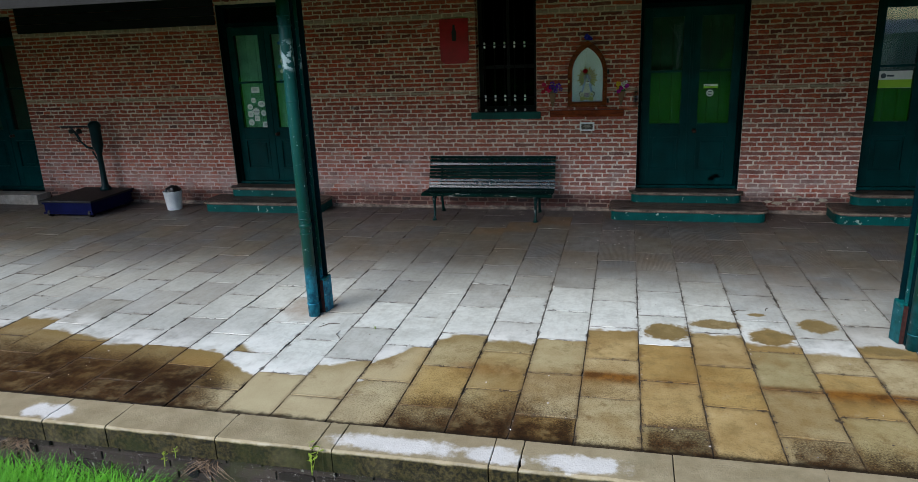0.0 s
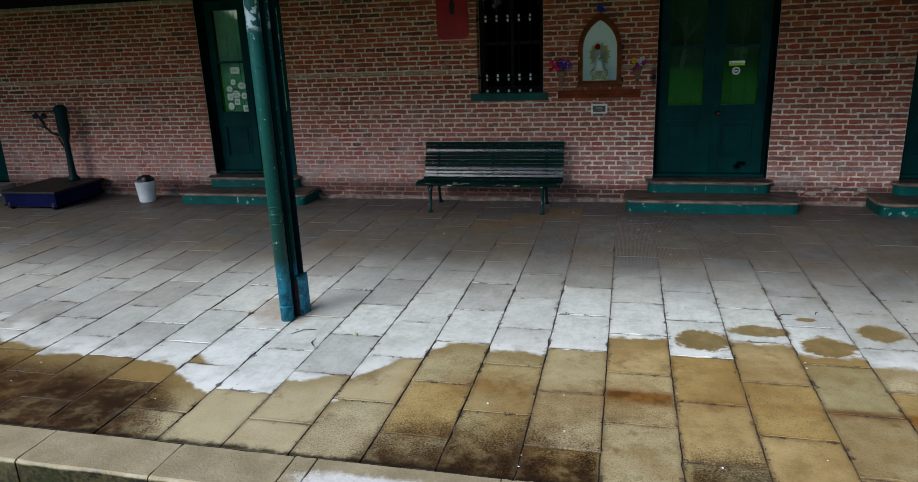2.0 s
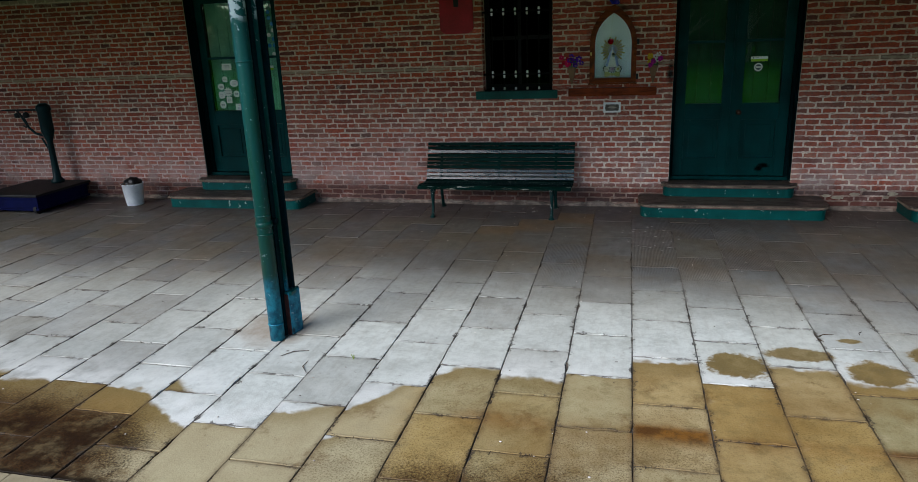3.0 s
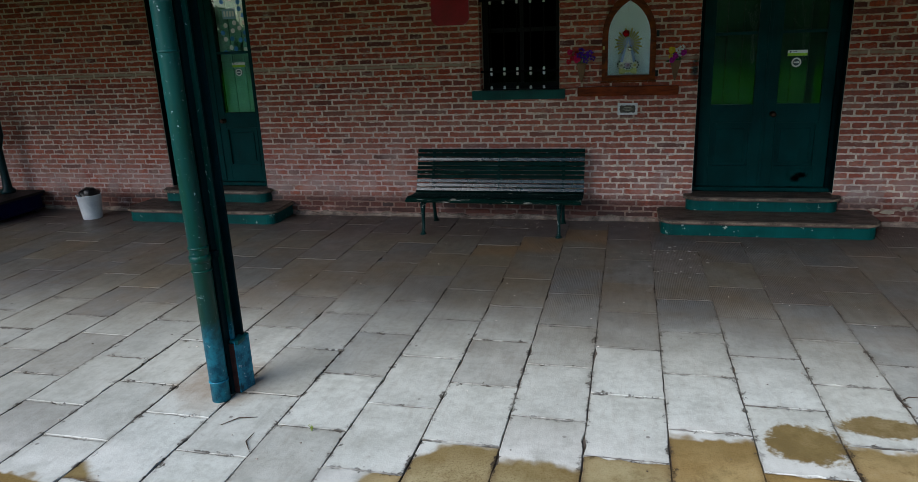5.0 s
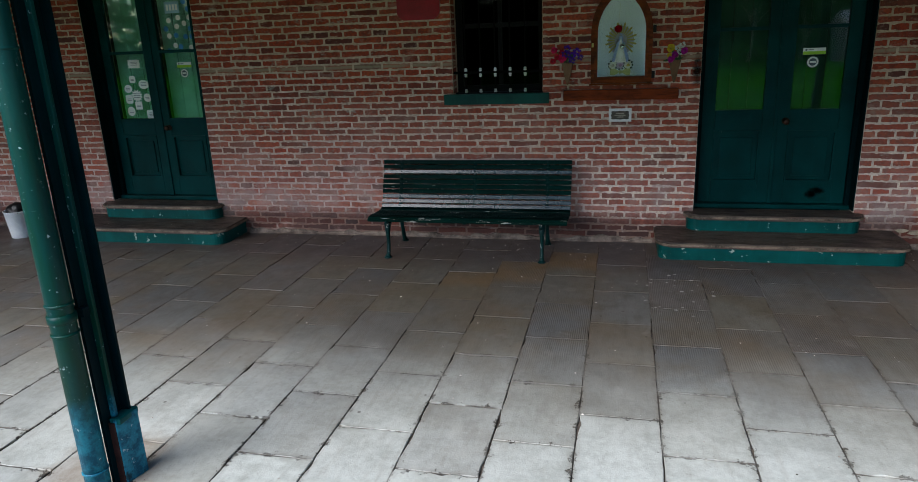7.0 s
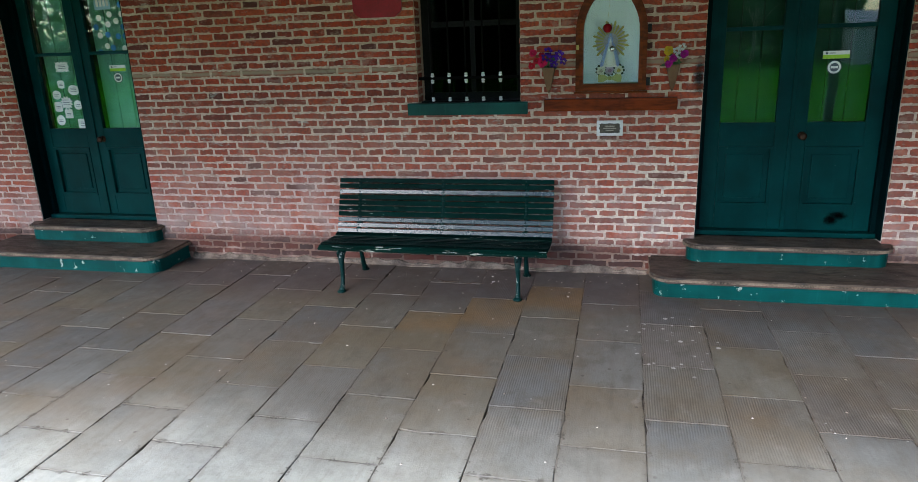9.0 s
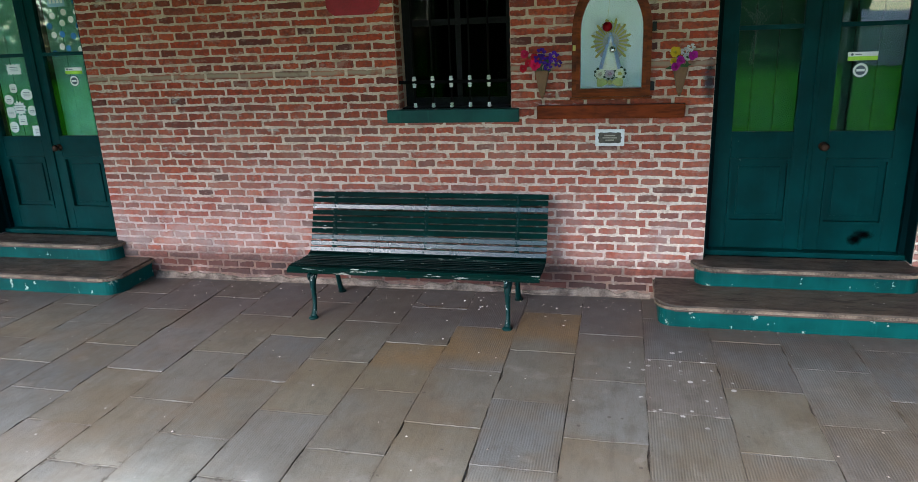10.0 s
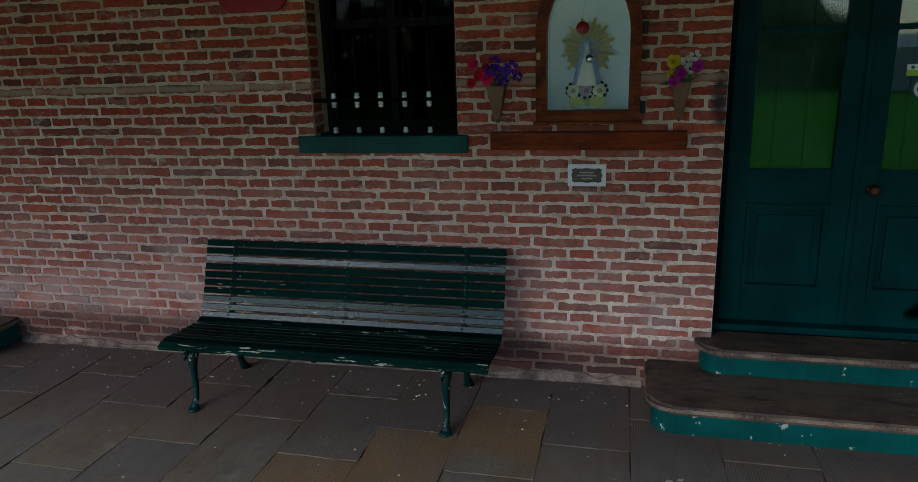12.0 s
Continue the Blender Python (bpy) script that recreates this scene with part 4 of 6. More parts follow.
# ---- canopy posts ----
def post(x, y, m):
    """An iron I-section post with a plated foot on its m side and a rainwater pipe in front."""
    root = empty("canopy_post", (x, y, 0))
    tagged(root, "green painted iron canopy post with a round rainwater pipe", "post", "canopy posts")
    part("shaft", boxed((-0.05, 0.035, 0.0), (0.05, 0.05, 3.34)), SHADED_POST, root)
    part("web", boxed((-0.008, -0.088, 0.0), (0.008, -0.0355, 3.34)), SHADED_POST, root)
    part("web", boxed((-0.008, -0.0145, 0.0), (0.008, 0.0345, 3.34)), SHADED_POST, root)
    part("rib", boxed((-0.032, -0.035, 0.0), (0.032, -0.015, 3.34), 0.004), POST, root)
    bm = boxed((-0.009, -0.06, 0.0), (0.009, 0.06, 0.335), 0.004, Matrix.Rotation(radians(-14 * m), 3, "Z"))
    bmesh.ops.translate(bm, verts=bm.verts, vec=(0.055 * m, 0, 0))
    bmesh.ops.bevel(bm, geom=[e for e in bm.edges if min(v.co.z for v in e.verts) > 0.325], offset=0.004, segments=1, affect="EDGES")
    part("foot_plate", bm, POST, root, "thick chipped foot plate")
    lo, hi = sorted((0.01 * m, 0.043 * m))
    part("foot_core", boxed((lo, -0.062, 0.0), (hi, -0.056, 0.32)), RUST, root, "rusty bare iron inside the foot")
    lo, hi = sorted((0.012 * m, 0.07 * m))
    part("foot_cap", boxed((lo, -0.055, 0.31), (hi, 0.072, 0.34), 0.006), IRON, root)
    part("bracket", boxed((-0.055, -0.09, 3.0), (0.055, 0.09, 3.31), 0.01), IRON, root)
    c = (-0.032 * m, -0.145)
    p = part("rainwater_pipe", tube(bmesh.new(), [(c[0], c[1], z) for z in (0.0, 1.2, 2.4, 3.34)], 0.053, 24), POST, root, "round cast iron rainwater pipe", True)
    for z0, z1, r in ((0.12, 0.135, 0.066), (0.80, 0.815, 0.067), (0.86, 0.90, 0.068), (0.935, 0.95, 0.067), (1.98, 1.995, 0.066), (2.6, 2.62, 0.067), (2.68, 2.7, 0.067)):
        r -= 0.009
        bm = lathe(bmesh.new(), [(r - 0.006, z0), (r, z0 + 0.004), (r, z1 - 0.004), (r - 0.006, z1)], 24, (c[0], c[1], 0))
        part("collar", bm, POST, p, "", True)
    lo, hi = sorted((c[0] - 0.02, 0.03 * m))
    part("clamp", boxed((lo, -0.092, 0.86), (hi, -0.055, 0.9)), SHADED_POST, root)
    return root


post(-2.83, -4.09, 1)
post(2.13, -4.09, -1)


# ---- window ----
x0, x1, z0, z1 = WINDOW
win = empty("window_1")
tagged(win, "dark sash window behind an iron grille, closed", "window", kind="structure")
bm = bmesh.new()
ring(bm, x0, x1, z0 + 0.016, z1, 0.06, 0.2, 0.26)
box(bm, (x0 + 0.06, 0.21, 2.0), (x1 - 0.06, 0.25, 2.045))
box(bm, ((x0 + x1) / 2 - 0.02, 0.212, z0 + 0.08), ((x0 + x1) / 2 + 0.02, 0.248, 1.999))
box(bm, ((x0 + x1) / 2 - 0.02, 0.212, 2.046), ((x0 + x1) / 2 + 0.02, 0.248, z1 - 0.06))
part("window_frame", bm, NEAR_BLACK, win)
for a, b in ((x0 + 0.06, (x0 + x1) / 2 - 0.02), ((x0 + x1) / 2 + 0.02, x1 - 0.06)):
    for c, d in ((z0 + 0.076, 2.0), (2.045, z1 - 0.06)):
        part("pane", boxed((a, 0.225, c), (b, 0.229, d)), DIM_GLASS, win)
bm = bmesh.new()
for i in range(4):
    a = x0 + 0.02 + i * 0.2
    box(bm, (a, 0.33, z0), (a + 0.19, 0.35, z1), 0.004)
part("inner_shutter", bm, NEAR_BLACK, win)
part("inner_sill", boxed((x0 + 0.001, 0.08, z0), (x1 - 0.001, 0.26, z0 + 0.015)), NEAR_BLACK, win)
bm = boxed((x0 - 0.085, -0.045, z0 - 0.085), (x1 + 0.06, -0.009, z0 + 0.012), 0.006)
part("window_sill", bm, GREEN_SILL, win, "green painted window sill")
part("sill_top", boxed((x0 + 0.001, -0.008, z0 - 0.02), (x1 - 0.001, 0.079, z0 + 0.006)), GREEN_SILL, win)

grille = empty("window_grille")
tagged(grille, "black iron window grille with whitened collars", "grille")
for z in (1.605, 2.325):
    part("cross_bar", boxed((x0 - 0.01, 0.02, z - 0.012), (x1 + 0.01, 0.04, z + 0.012), 0.003), GRILLE, grille)
for i in range(5):
    x = -2.005 + 0.14 * i
    bar = part("bar", tube(bmesh.new(), [(x, 0.03, z0 + 0.004), (x, 0.03, z1)], 0.0075, 10), GRILLE, grille, "", True)
    for z in (1.437, 1.605, 2.325):
        for s in (-1, 1) if z > 1.5 else (0,):
            zz = z + s * 0.024
            flip = -1 if s < 0 else 1
            prof = [(0.007, -0.017), (0.0125, -0.015), (0.0155, -0.009), (0.0145, -0.003), (0.0095, 0.0), (0.011, 0.003), (0.0135, 0.007), (0.0125, 0.012), (0.0085, 0.017)]
            prof = [(a, b * flip) for a, b in prof][::flip]
            part("collar", lathe(bmesh.new(), prof, 12, (x, 0.03, zz)), WHITE, bar, "white painted collar", True)


# ---- bench ----
def bench_curve(s):
    """A point and a slope of the slatted profile, s metres from the top of the back: y, z, angle."""
    pts = [(-0.115, 0.805), (-0.20, 0.57), (-0.262, 0.41), (-0.285, 0.37), (-0.345, 0.35), (-0.5, 0.358), (-0.62, 0.372), (-0.67, 0.366), (-0.715, 0.342)]
    for (ya, za), (yb, zb) in zip(pts, pts[1:]):
        d = math.hypot(yb - ya, zb - za)
        if s <= d:
            return ya + (yb - ya) * s / d, za + (zb - za) * s / d, math.atan2(zb - za, yb - ya)
        s -= d
    return None


bench = empty("bench", (-1.91, -0.4, 0))
tagged(bench, "dark green slatted bench with cast iron legs beside the wall", "bench")
B0, B1 = -0.905, 0.905
# how far each back slat leans, in degrees
SET = (12, 11, 15, 12, 10, 9, 10, 14, 16, 17)
s, k = 0.02, 0
while True:
    at = bench_curve(s)
    if at is None:
        break
    y, z, a = at
    if k < len(SET):
        a = radians(-90 - SET[k])
    turn = Matrix.Rotation(a, 3, "X")
    half = 0.0145 if k < 10 else 0.0185
    lo, hi = (B0, y + 0.4 - half, z - 0.009), (B1, y + 0.4 + half, z + 0.009)
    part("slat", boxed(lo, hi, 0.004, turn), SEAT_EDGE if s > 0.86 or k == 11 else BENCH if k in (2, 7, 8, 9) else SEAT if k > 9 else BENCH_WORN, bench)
    if k < 10:
        nrm = Vector((0, math.sin(a), -math.cos(a)))
        nrm = nrm if nrm.y < 0 else -nrm
        for bx in (-0.73, 0.0, 0.69):
            c = Vector((bx + 0.004 * (k % 3 - 1), y + 0.4, z))
            part("bolt", tube(bmesh.new(), [c + nrm * 0.0085, c + nrm * 0.0125], [0.0075, 0.0055], 8), BENCH_IRON, bench)
    s += 0.0475
    k += 1
for x in (-0.73, 0.0, 0.69):
    pts = []
    s = 0.0
    while bench_curve(s):
        y, z, a = bench_curve(s)
        nrm = Vector((0, -math.sin(a), math.cos(a)))
        nrm = nrm if nrm.z > 0 or nrm.y > 0 else -nrm
        off = Vector((0, math.sin(a), -math.cos(a))) * 0.014
        p = Vector((x, y + 0.4, z)) - off * (1 if math.cos(a) < 0 else -1)
        pts.append(p)
        s += 0.03
    part("strap", tube(bmesh.new(), pts, 0.016, 8, 0.3), BENCH_IRON, bench)
LEG_IRON = painted("worn_leg_paint", (0.001, 0.022, 0.02), (0.42, 0.43, 0.4), 0.4, 0.6, 26.0)


def cast_bar(bm, x, line):
    """A cast bar in one upright plane: y, z, half width and half depth at each point."""
    rings = []
    for i, (y, z, w, d) in enumerate(line):
        a, b = line[max(i - 1, 0)], line[min(i + 1, len(line) - 1)]
        ty, tz = b[0] - a[0], b[1] - a[1]
        n = math.hypot(ty, tz)
        ny, nz = -tz / n, ty / n
        rings.append([bm.verts.new((x + w * p, y + ny * d * q, z + nz * d * q)) for p, q in ((-1, -0.5), (-0.5, -1), (0.5, -1), (1, -0.5), (1, 0.5), (0.5, 1), (-0.5, 1), (-1, 0.5))])
    for a, b in zip(rings, rings[1:]):
        for k in range(8):
            bm.faces.new((a[k], a[(k + 1) % 8], b[(k + 1) % 8], b[k]))
    bm.faces.new(rings[0][::-1])
    bm.faces.new(rings[-1])
    return bm


for x in (-0.73, 0.69):
    leg = cast_bar(bmesh.new(), x, [(-0.16, 0.338, 0.024, 0.016), (-0.235, 0.33, 0.03, 0.026), (-0.268, 0.29, 0.026, 0.024), (-0.272, 0.24, 0.02, 0.019), (-0.268, 0.18, 0.016, 0.016), (-0.268, 0.12, 0.0145, 0.015), (-0.28, 0.06, 0.015, 0.015), (-0.298, 0.028, 0.018, 0.016), (-0.31, 0.008, 0.026, 0.022)])
    tube(leg, [(x, -0.25, 0.342), (x, -0.31, 0.338), (x, -0.335, 0.325), (x, -0.33, 0.31), (x, -0.312, 0.314)], [0.014, 0.013, 0.011, 0.009, 0.007], 8)
    lathe(leg, [(0.03, -0.002), (0.036, 0.004), (0.034, 0.012), (0.018, 0.022)], 14, (x, -0.315, 0))
    part("front_leg", leg, LEG_IRON, bench, "curved cast iron front leg, paint worn at the foot", True)
    leg = tube(bmesh.new(), [(x, 0.11, 0.37), (x, 0.15, 0.28), (x, 0.17, 0.16), (x, 0.2, 0.06), (x, 0.235, 0.0)], [0.022, 0.022, 0.018, 0.02, 0.03], 10)
    lathe(leg, [(0.03, -0.004), (0.034, 0.004), (0.03, 0.014), (0.014, 0.022)], 12, (x, 0.235, 0))
    part("back_leg", leg, BENCH_IRON, bench, "cast iron back leg", True)
    part("seat_rail", tube(bmesh.new(), [(x, -0.27, 0.33), (x, -0.1, 0.335), (x, 0.1, 0.345), (x, 0.15, 0.38), (x, 0.21, 0.5)], 0.018, 8), BENCH_IRON, bench)

# ---- shrine, shelf, plaque ----


def pointed(half, base, spring, apex, n=9):
    """A pointed arch outline about SX, anticlockwise from the lower left."""
    h = apex - spring
    r = (half * half + h * h) / (2 * half)
    a1 = math.degrees(math.asin(h / r))
    right = [(SX + half - r + r * math.cos(radians(a1 * i / n)), spring + r * math.sin(radians(a1 * i / n))) for i in range(n + 1)]
    left = [(2 * SX - x, z) for x, z in right[-2::-1]]
    return [(SX - half, base), (SX + half, base), *right, *left]


def band(bm, outer, inner, y0, y1):
    """A closed frame between two outlines with as many points."""
    rows = [[bm.verts.new((x, y, z)) for x, z in o] for o, y in ((outer, y1), (outer, y0), (inner, y0), (inner, y1))]
    n = len(outer)
    for r in range(4):
        a, b = rows[r], rows[(r + 1) % 4]
        for i in range(n):
            j = (i + 1) % n
            bm.faces.new((a[i], a[j], b[j], b[i]))
    return bm


shrine = empty("wall_shrine")
tagged(shrine, "pointed-arch wooden wall shrine with a glass door, locked", "shrine")
bm = band(bmesh.new(), pointed(0.262, 1.485, 1.92, 2.345), pointed(0.205, 1.54, 1.92, 2.255), -0.062, -0.007)
part("case_frame", bm, FRAME_WOOD, shrine)
bm = band(bmesh.new(), pointed(0.232, 1.512, 1.92, 2.302), pointed(0.205, 1.54, 1.92, 2.255), -0.074, -0.063)
part("moulding", bm, FRAME_WOOD, shrine)
part("base_rail", boxed((SX - 0.275, -0.07, 1.468), (SX + 0.275, -0.007, 1.484), 0.004), FRAME_WOOD, shrine)
part("pane", prism(bmesh.new(), pointed(0.206, 1.539, 1.92, 2.256), -0.05, -0.047, "y"), CASE_GLASS, shrine).visible_shadow = False
bm = bmesh.new()
ol = pointed(0.2055, 1.5395, 1.92, 2.2555)
fr, bk = [bm.verts.new((x, -0.03, z)) for x, z in ol], [bm.verts.new((x, 0.11, z)) for x, z in ol]
bm.faces.new(bk)
for i in range(len(ol)):
    j = (i + 1) % len(ol)
    bm.faces.new((fr[i], fr[j], bk[j], bk[i]))
part("lining", bm, PALE_BLUE, shrine, "pale blue painted lining")
for z in (1.55, 1.935):
    part("hinge", boxed((SX + 0.262, -0.05, z - 0.03), (SX + 0.29, -0.035, z + 0.03), 0.004), DARK, shrine)
bm = boxed((-1.088, -0.075, 1.337), (-0.09, -0.007, 1.43), 0.006)
tagged(part("shelf_beam", bm, WOOD), "red-brown varnished wooden beam fixed below a shrine", "shelf")

plaque = empty("plaque")
tagged(plaque, "white marble plaque with a small bronze plate", "plaque")
part("slab", boxed((-0.682, -0.02, 1.138), (-0.482, -0.007, 1.256), 0.003), WHITE, plaque)

# ---- red sign, bucket, scale ----
bm = bmesh.new()
X0, X1, Z0, Z1, c = -2.625, -2.218, 2.095, 2.7, 0.06
prism(bm, [(X0 + c, Z0), (X1 - c, Z0), (X1 - c * 0.3, Z0 + c * 0.5), (X1, Z0 + c), (X1, Z1), (X0, Z1), (X0, Z0 + c), (X0 + c * 0.3, Z0 + c * 0.5)], -0.03, -0.007, "y")
tagged(part("sign", bm, RED), "dark red enamel sign with cut corners", "sign")

bucket = empty("bucket", (-7.0, -0.4, 0))
tagged(bucket, "white plastic bucket lined with a black bag", "bucket")
bm = lathe(bmesh.new(), [(0.105, 0.0), (0.112, 0.005), (0.14, 0.29), (0.146, 0.292), (0.146, 0.3), (0.136, 0.3), (0.134, 0.28), (0.1, 0.02)], 20)
part("pail", bm, plain("grey_white_plastic", (0.8, 0.84, 0.88), 0.5, 0.0, 0.2), bucket, "", True)
bm = bmesh.new()
bmesh.ops.create_icosphere(bm, subdivisions=3, radius=0.11)
for v in bm.verts:
    v.co += v.normal * 0.04 * noise.noise(v.co * 14)
    v.co.z = v.co.z * 0.8 + 0.3
    v.co.x += 0.03
part("bag", bm, plain("black_plastic_bag", (0.01, 0.01, 0.01), 0.35), bucket, "crumpled black bag", True)

scale = empty("platform_scale", (-8.44, -0.6, 0))
tagged(scale, "old dark blue platform weighing scale with a beam arm", "scale")
bm = boxed((-0.41, -0.44, 0.05), (0.45, 0.48, 0.235), 0.008)
part("base", bm, NAVY, scale, "dark blue steel base")
part("deck", boxed((-0.45, -0.48, 0.236), (0.49, 0.52, 0.27), 0.01), DARK, scale, "worn dark wooden deck")
for x, y in ((-0.34, -0.4), (0.4, -0.4), (-0.34, 0.42), (0.4, 0.42)):
    bm = bmesh.new()
    tube(bm, [(x - 0.02, y, 0.06), (x + 0.02, y, 0.06)], 0.06, 16)
    part("wheel", bm, DARK, scale)
bm = lathe(bmesh.new(), [(0.09, 0.271), (0.09, 0.3), (0.055, 0.34), (0.045, 0.5), (0.04, 0.85), (0.07, 0.95), (0.085, 1.0), (0.085, 1.28), (0.1, 1.3), (0.09, 1.35), (0.05, 1.385), (0.01, 1.39)], 16, (0.09, 0.35, 0))
part("column", bm, SCALE_IRON, scale, "", True)
part("beam", boxed((-0.54, 0.335, 1.285), (0.02, 0.365, 1.31), 0.003), DARK, scale)
part("hook_arm", tube(bmesh.new(), [(0.05, 0.35, 0.93), (-0.12, 0.35, 0.97), (-0.22, 0.35, 1.06), (-0.28, 0.35, 1.17), (-0.36, 0.35, 1.28)], [0.02, 0.018, 0.016, 0.016, 0.012], 8), SCALE_IRON, scale, "", True)
part("beam_tip", tube(bmesh.new(), [(-0.54, 0.35, 1.297), (-0.62, 0.35, 1.297)], 0.008, 8), DARK, scale)
part("hook", tube(bmesh.new(), [(-0.33, 0.33, 1.29), (-0.3, 0.32, 1.24), (-0.24, 0.32, 1.2), (-0.2, 0.32, 1.12), (-0.23, 0.32, 1.06), (-0.27, 0.32, 1.08)], 0.012, 8), DARK, scale, "", True)
part("weight", lathe(bmesh.new(), [(0.01, 0), (0.04, 0.005), (0.045, 0.05), (0.03, 0.07), (0.01, 0.085)], 12, (-0.2, 0.33, 1.19)), DARK, scale, "", True)
part("lip", boxed((-0.43, -0.46, 0.205), (0.47, 0.5, 0.2355), 0.004), NAVY, scale)
part("skirt", boxed((-0.425, -0.455, 0.05), (0.465, 0.495, 0.075), 0.004), NAVY, scale)
part("brace", tube(bmesh.new(), [(-0.03, 0.35, 0.9), (0.06, 0.35, 0.72)], 0.014, 8), SCALE_IRON, scale)
part("poise", lathe(bmesh.new(), [(0.02, 0), (0.045, 0.01), (0.045, 0.06), (0.02, 0.07)], 12, (-0.36, 0.35, 1.19)), DARK, scale, "", True)


# ---- platform coping and paving ----
rng = random.Random(4)


def slab_mesh(x0, x1, y0, y1, top, depth=0.04, wob=0.0042, tilt=0.003, b=0.0035, drop=0.003, front=None):
    """A worn stone slab: a jittered outline with a rounded arris."""
    def jit():
        return rng.uniform(-wob, wob) * (3.6 if rng.random() < 0.12 else 0.8)
    n = 7
    ring0 = []
    for i in range(n):
        ring0.append((x0 + (x1 - x0) * i / n + (jit() if i else 0), y0 + jit()))
    for i in range(n):
        ring0.append((x1 + jit(), y0 + (y1 - y0) * i / n))
    for i in range(n):
        ring0.append((x1 - (x1 - x0) * i / n, y1 + jit()))
    for i in range(n):
        ring0.append((x0 + jit(), y1 - (y1 - y0) * i / n))
    mx, my = (x0 + x1) / 2, (y0 + y1) / 2
    tx, ty = rng.uniform(-tilt, tilt), rng.uniform(-tilt, tilt)

    def lift(x, y):
        return top + tx * (x - mx) + ty * (y - my)
    verts = [(x, y, top - depth) for x, y in ring0]
    verts += [(x, y, lift(x, y) - (drop if front is None or y < y0 + 0.05 else 0.003)) for x, y in ring0]
    front = front or b
    verts += [(x + (b if x < mx else -b) * (1 if abs(x - mx) > (x1 - x0) * 0.47 else 0), y + (front if y < my else -b) * (1 if abs(y - my) > (y1 - y0) * 0.4 else 0), lift(x, y)) for x, y in ring0]
    k = len(ring0)
    faces = [tuple(range(2 * k, 3 * k))]
    for r in (0, 1):
        for i in range(k):
            j = (i + 1) % k
            faces.append((r * k + i, r * k + j, (r + 1) * k + j, (r + 1) * k + i))
    return verts, faces


def mesh_of(name, verts, faces, material):
    me = bpy.data.meshes.new(name)
    me.from_pydata(verts, [], faces)
    me.materials.append(material)
    me.update()
    return me


def coping_material():
    m = Nodes("coping_stone")
    x, y, z = m.xyz()
    fine, mid = m.noise(60.0, 5.0, 0.65), m.noise(5.0, 5.0, 0.6)
    col = m.mix(m.span(mid, 0.3, 0.7), (0.235, 0.195, 0.11), (0.33, 0.28, 0.17))
    col = m.mix(m.math("MULTIPLY", m.span(m.noise(1.4, 4.0), 0.45, 0.65), 0.5), col, (0.25, 0.2, 0.12))
    col = m.mix(m.math("MULTIPLY", m.span(fine, 0.52, 0.7), 0.14), col, (0.16, 0.13, 0.08))
    col = m.mix(m.math("MULTIPLY", m.span(m.noise(3.2, 6.0, 0.7), 0.5, 0.66), 0.5), col, (0.2, 0.175, 0.1))
    wob = m.math("MULTIPLY", m.math("SUBTRACT", m.noise(7.0, 6.0, 0.7), 0.5), 2.2)
    lime = near_to(m, x, y, -1.45, -6.2, 0.4, 0.085, wob, 0.3)
    for cx, rx in ((-0.78, 0.17), (-0.25, 0.26), (-3.98, 0.15), (-4.12, 0.1)):
        lime = m.math("MAXIMUM", lime, near_to(m, x, y, cx, -6.21, rx, 0.085, wob, 0.3))
    lime = m.math("MULTIPLY", lime, m.span(z, -0.02, -0.005))
    col = m.mix(m.math("MULTIPLY", lime, 0.8), col, m.mix(mid, (0.5, 0.5, 0.46), (0.78, 0.78, 0.75)))
    # Worn arris; its edge highlight is painted in as a pale line.
    worn = m.math("MULTIPLY", m.span(z, 0.0115, 0.006), m.span(z, -0.014, 0.0))
    col = m.mix(m.math("MULTIPLY", worn, m.span(m.noise(6.0, 5.0), 0.42, 0.66, 0.0, 0.28)), col, (0.55, 0.52, 0.44))
    # moss and soot over the front
    reach = m.math("ADD", z, m.math("MULTIPLY", m.math("SUBTRACT", m.noise(5.0, 6.0, 0.7), 0.5), 0.04))
    moss = m.math("MULTIPLY", m.span(reach, 0.006, -0.012), m.span(m.noise(3.0, 5.0), 0.2, 0.5, 0.8, 1.0))
    dark = m.mix(m.span(m.noise(30.0, 5.0, 0.7), 0.4, 0.64), (0.007, 0.006, 0.003), (0.055, 0.042, 0.014))
    dark = m.mix(m.math("MULTIPLY", m.span(m.noise(2.0, 4.0), 0.48, 0.64), 0.7), dark, (0.016, 0.02, 0.004))
    col = m.mix(moss, col, dark)
    return m.done(col, 0.65, 0.0, m.bump(m.math("ADD", fine, mid), 0.6, 0.006))


COPING = coping_material()
edge = empty("platform_edge")
tagged(edge, "worn pale stone coping along the platform edge, mossy face", "kerb", kind="structure")
JOINTS = [-3.97, -3.46, -2.62, -1.93, -1.8, -0.8, -0.62]
x = JOINTS[0]
while x > FAR_L:
    x -= rng.uniform(0.75, 1.25)
    JOINTS.insert(0, x)
x = JOINTS[-1]
while x < FAR_R:
    x += rng.uniform(0.75, 1.25)
    JOINTS.append(x)
for a, b in zip(JOINTS, JOINTS[1:]):
    v, f = slab_mesh(a + 0.003, b - 0.003, LIP, EDGE - 0.018, 0.012, 0.16, 0.0025, 0.004, 0.003, 0.011, 0.016)
    ob = new("coping_stone", mesh_of("coping_stone", v, f, COPING))
    ob.parent = edge

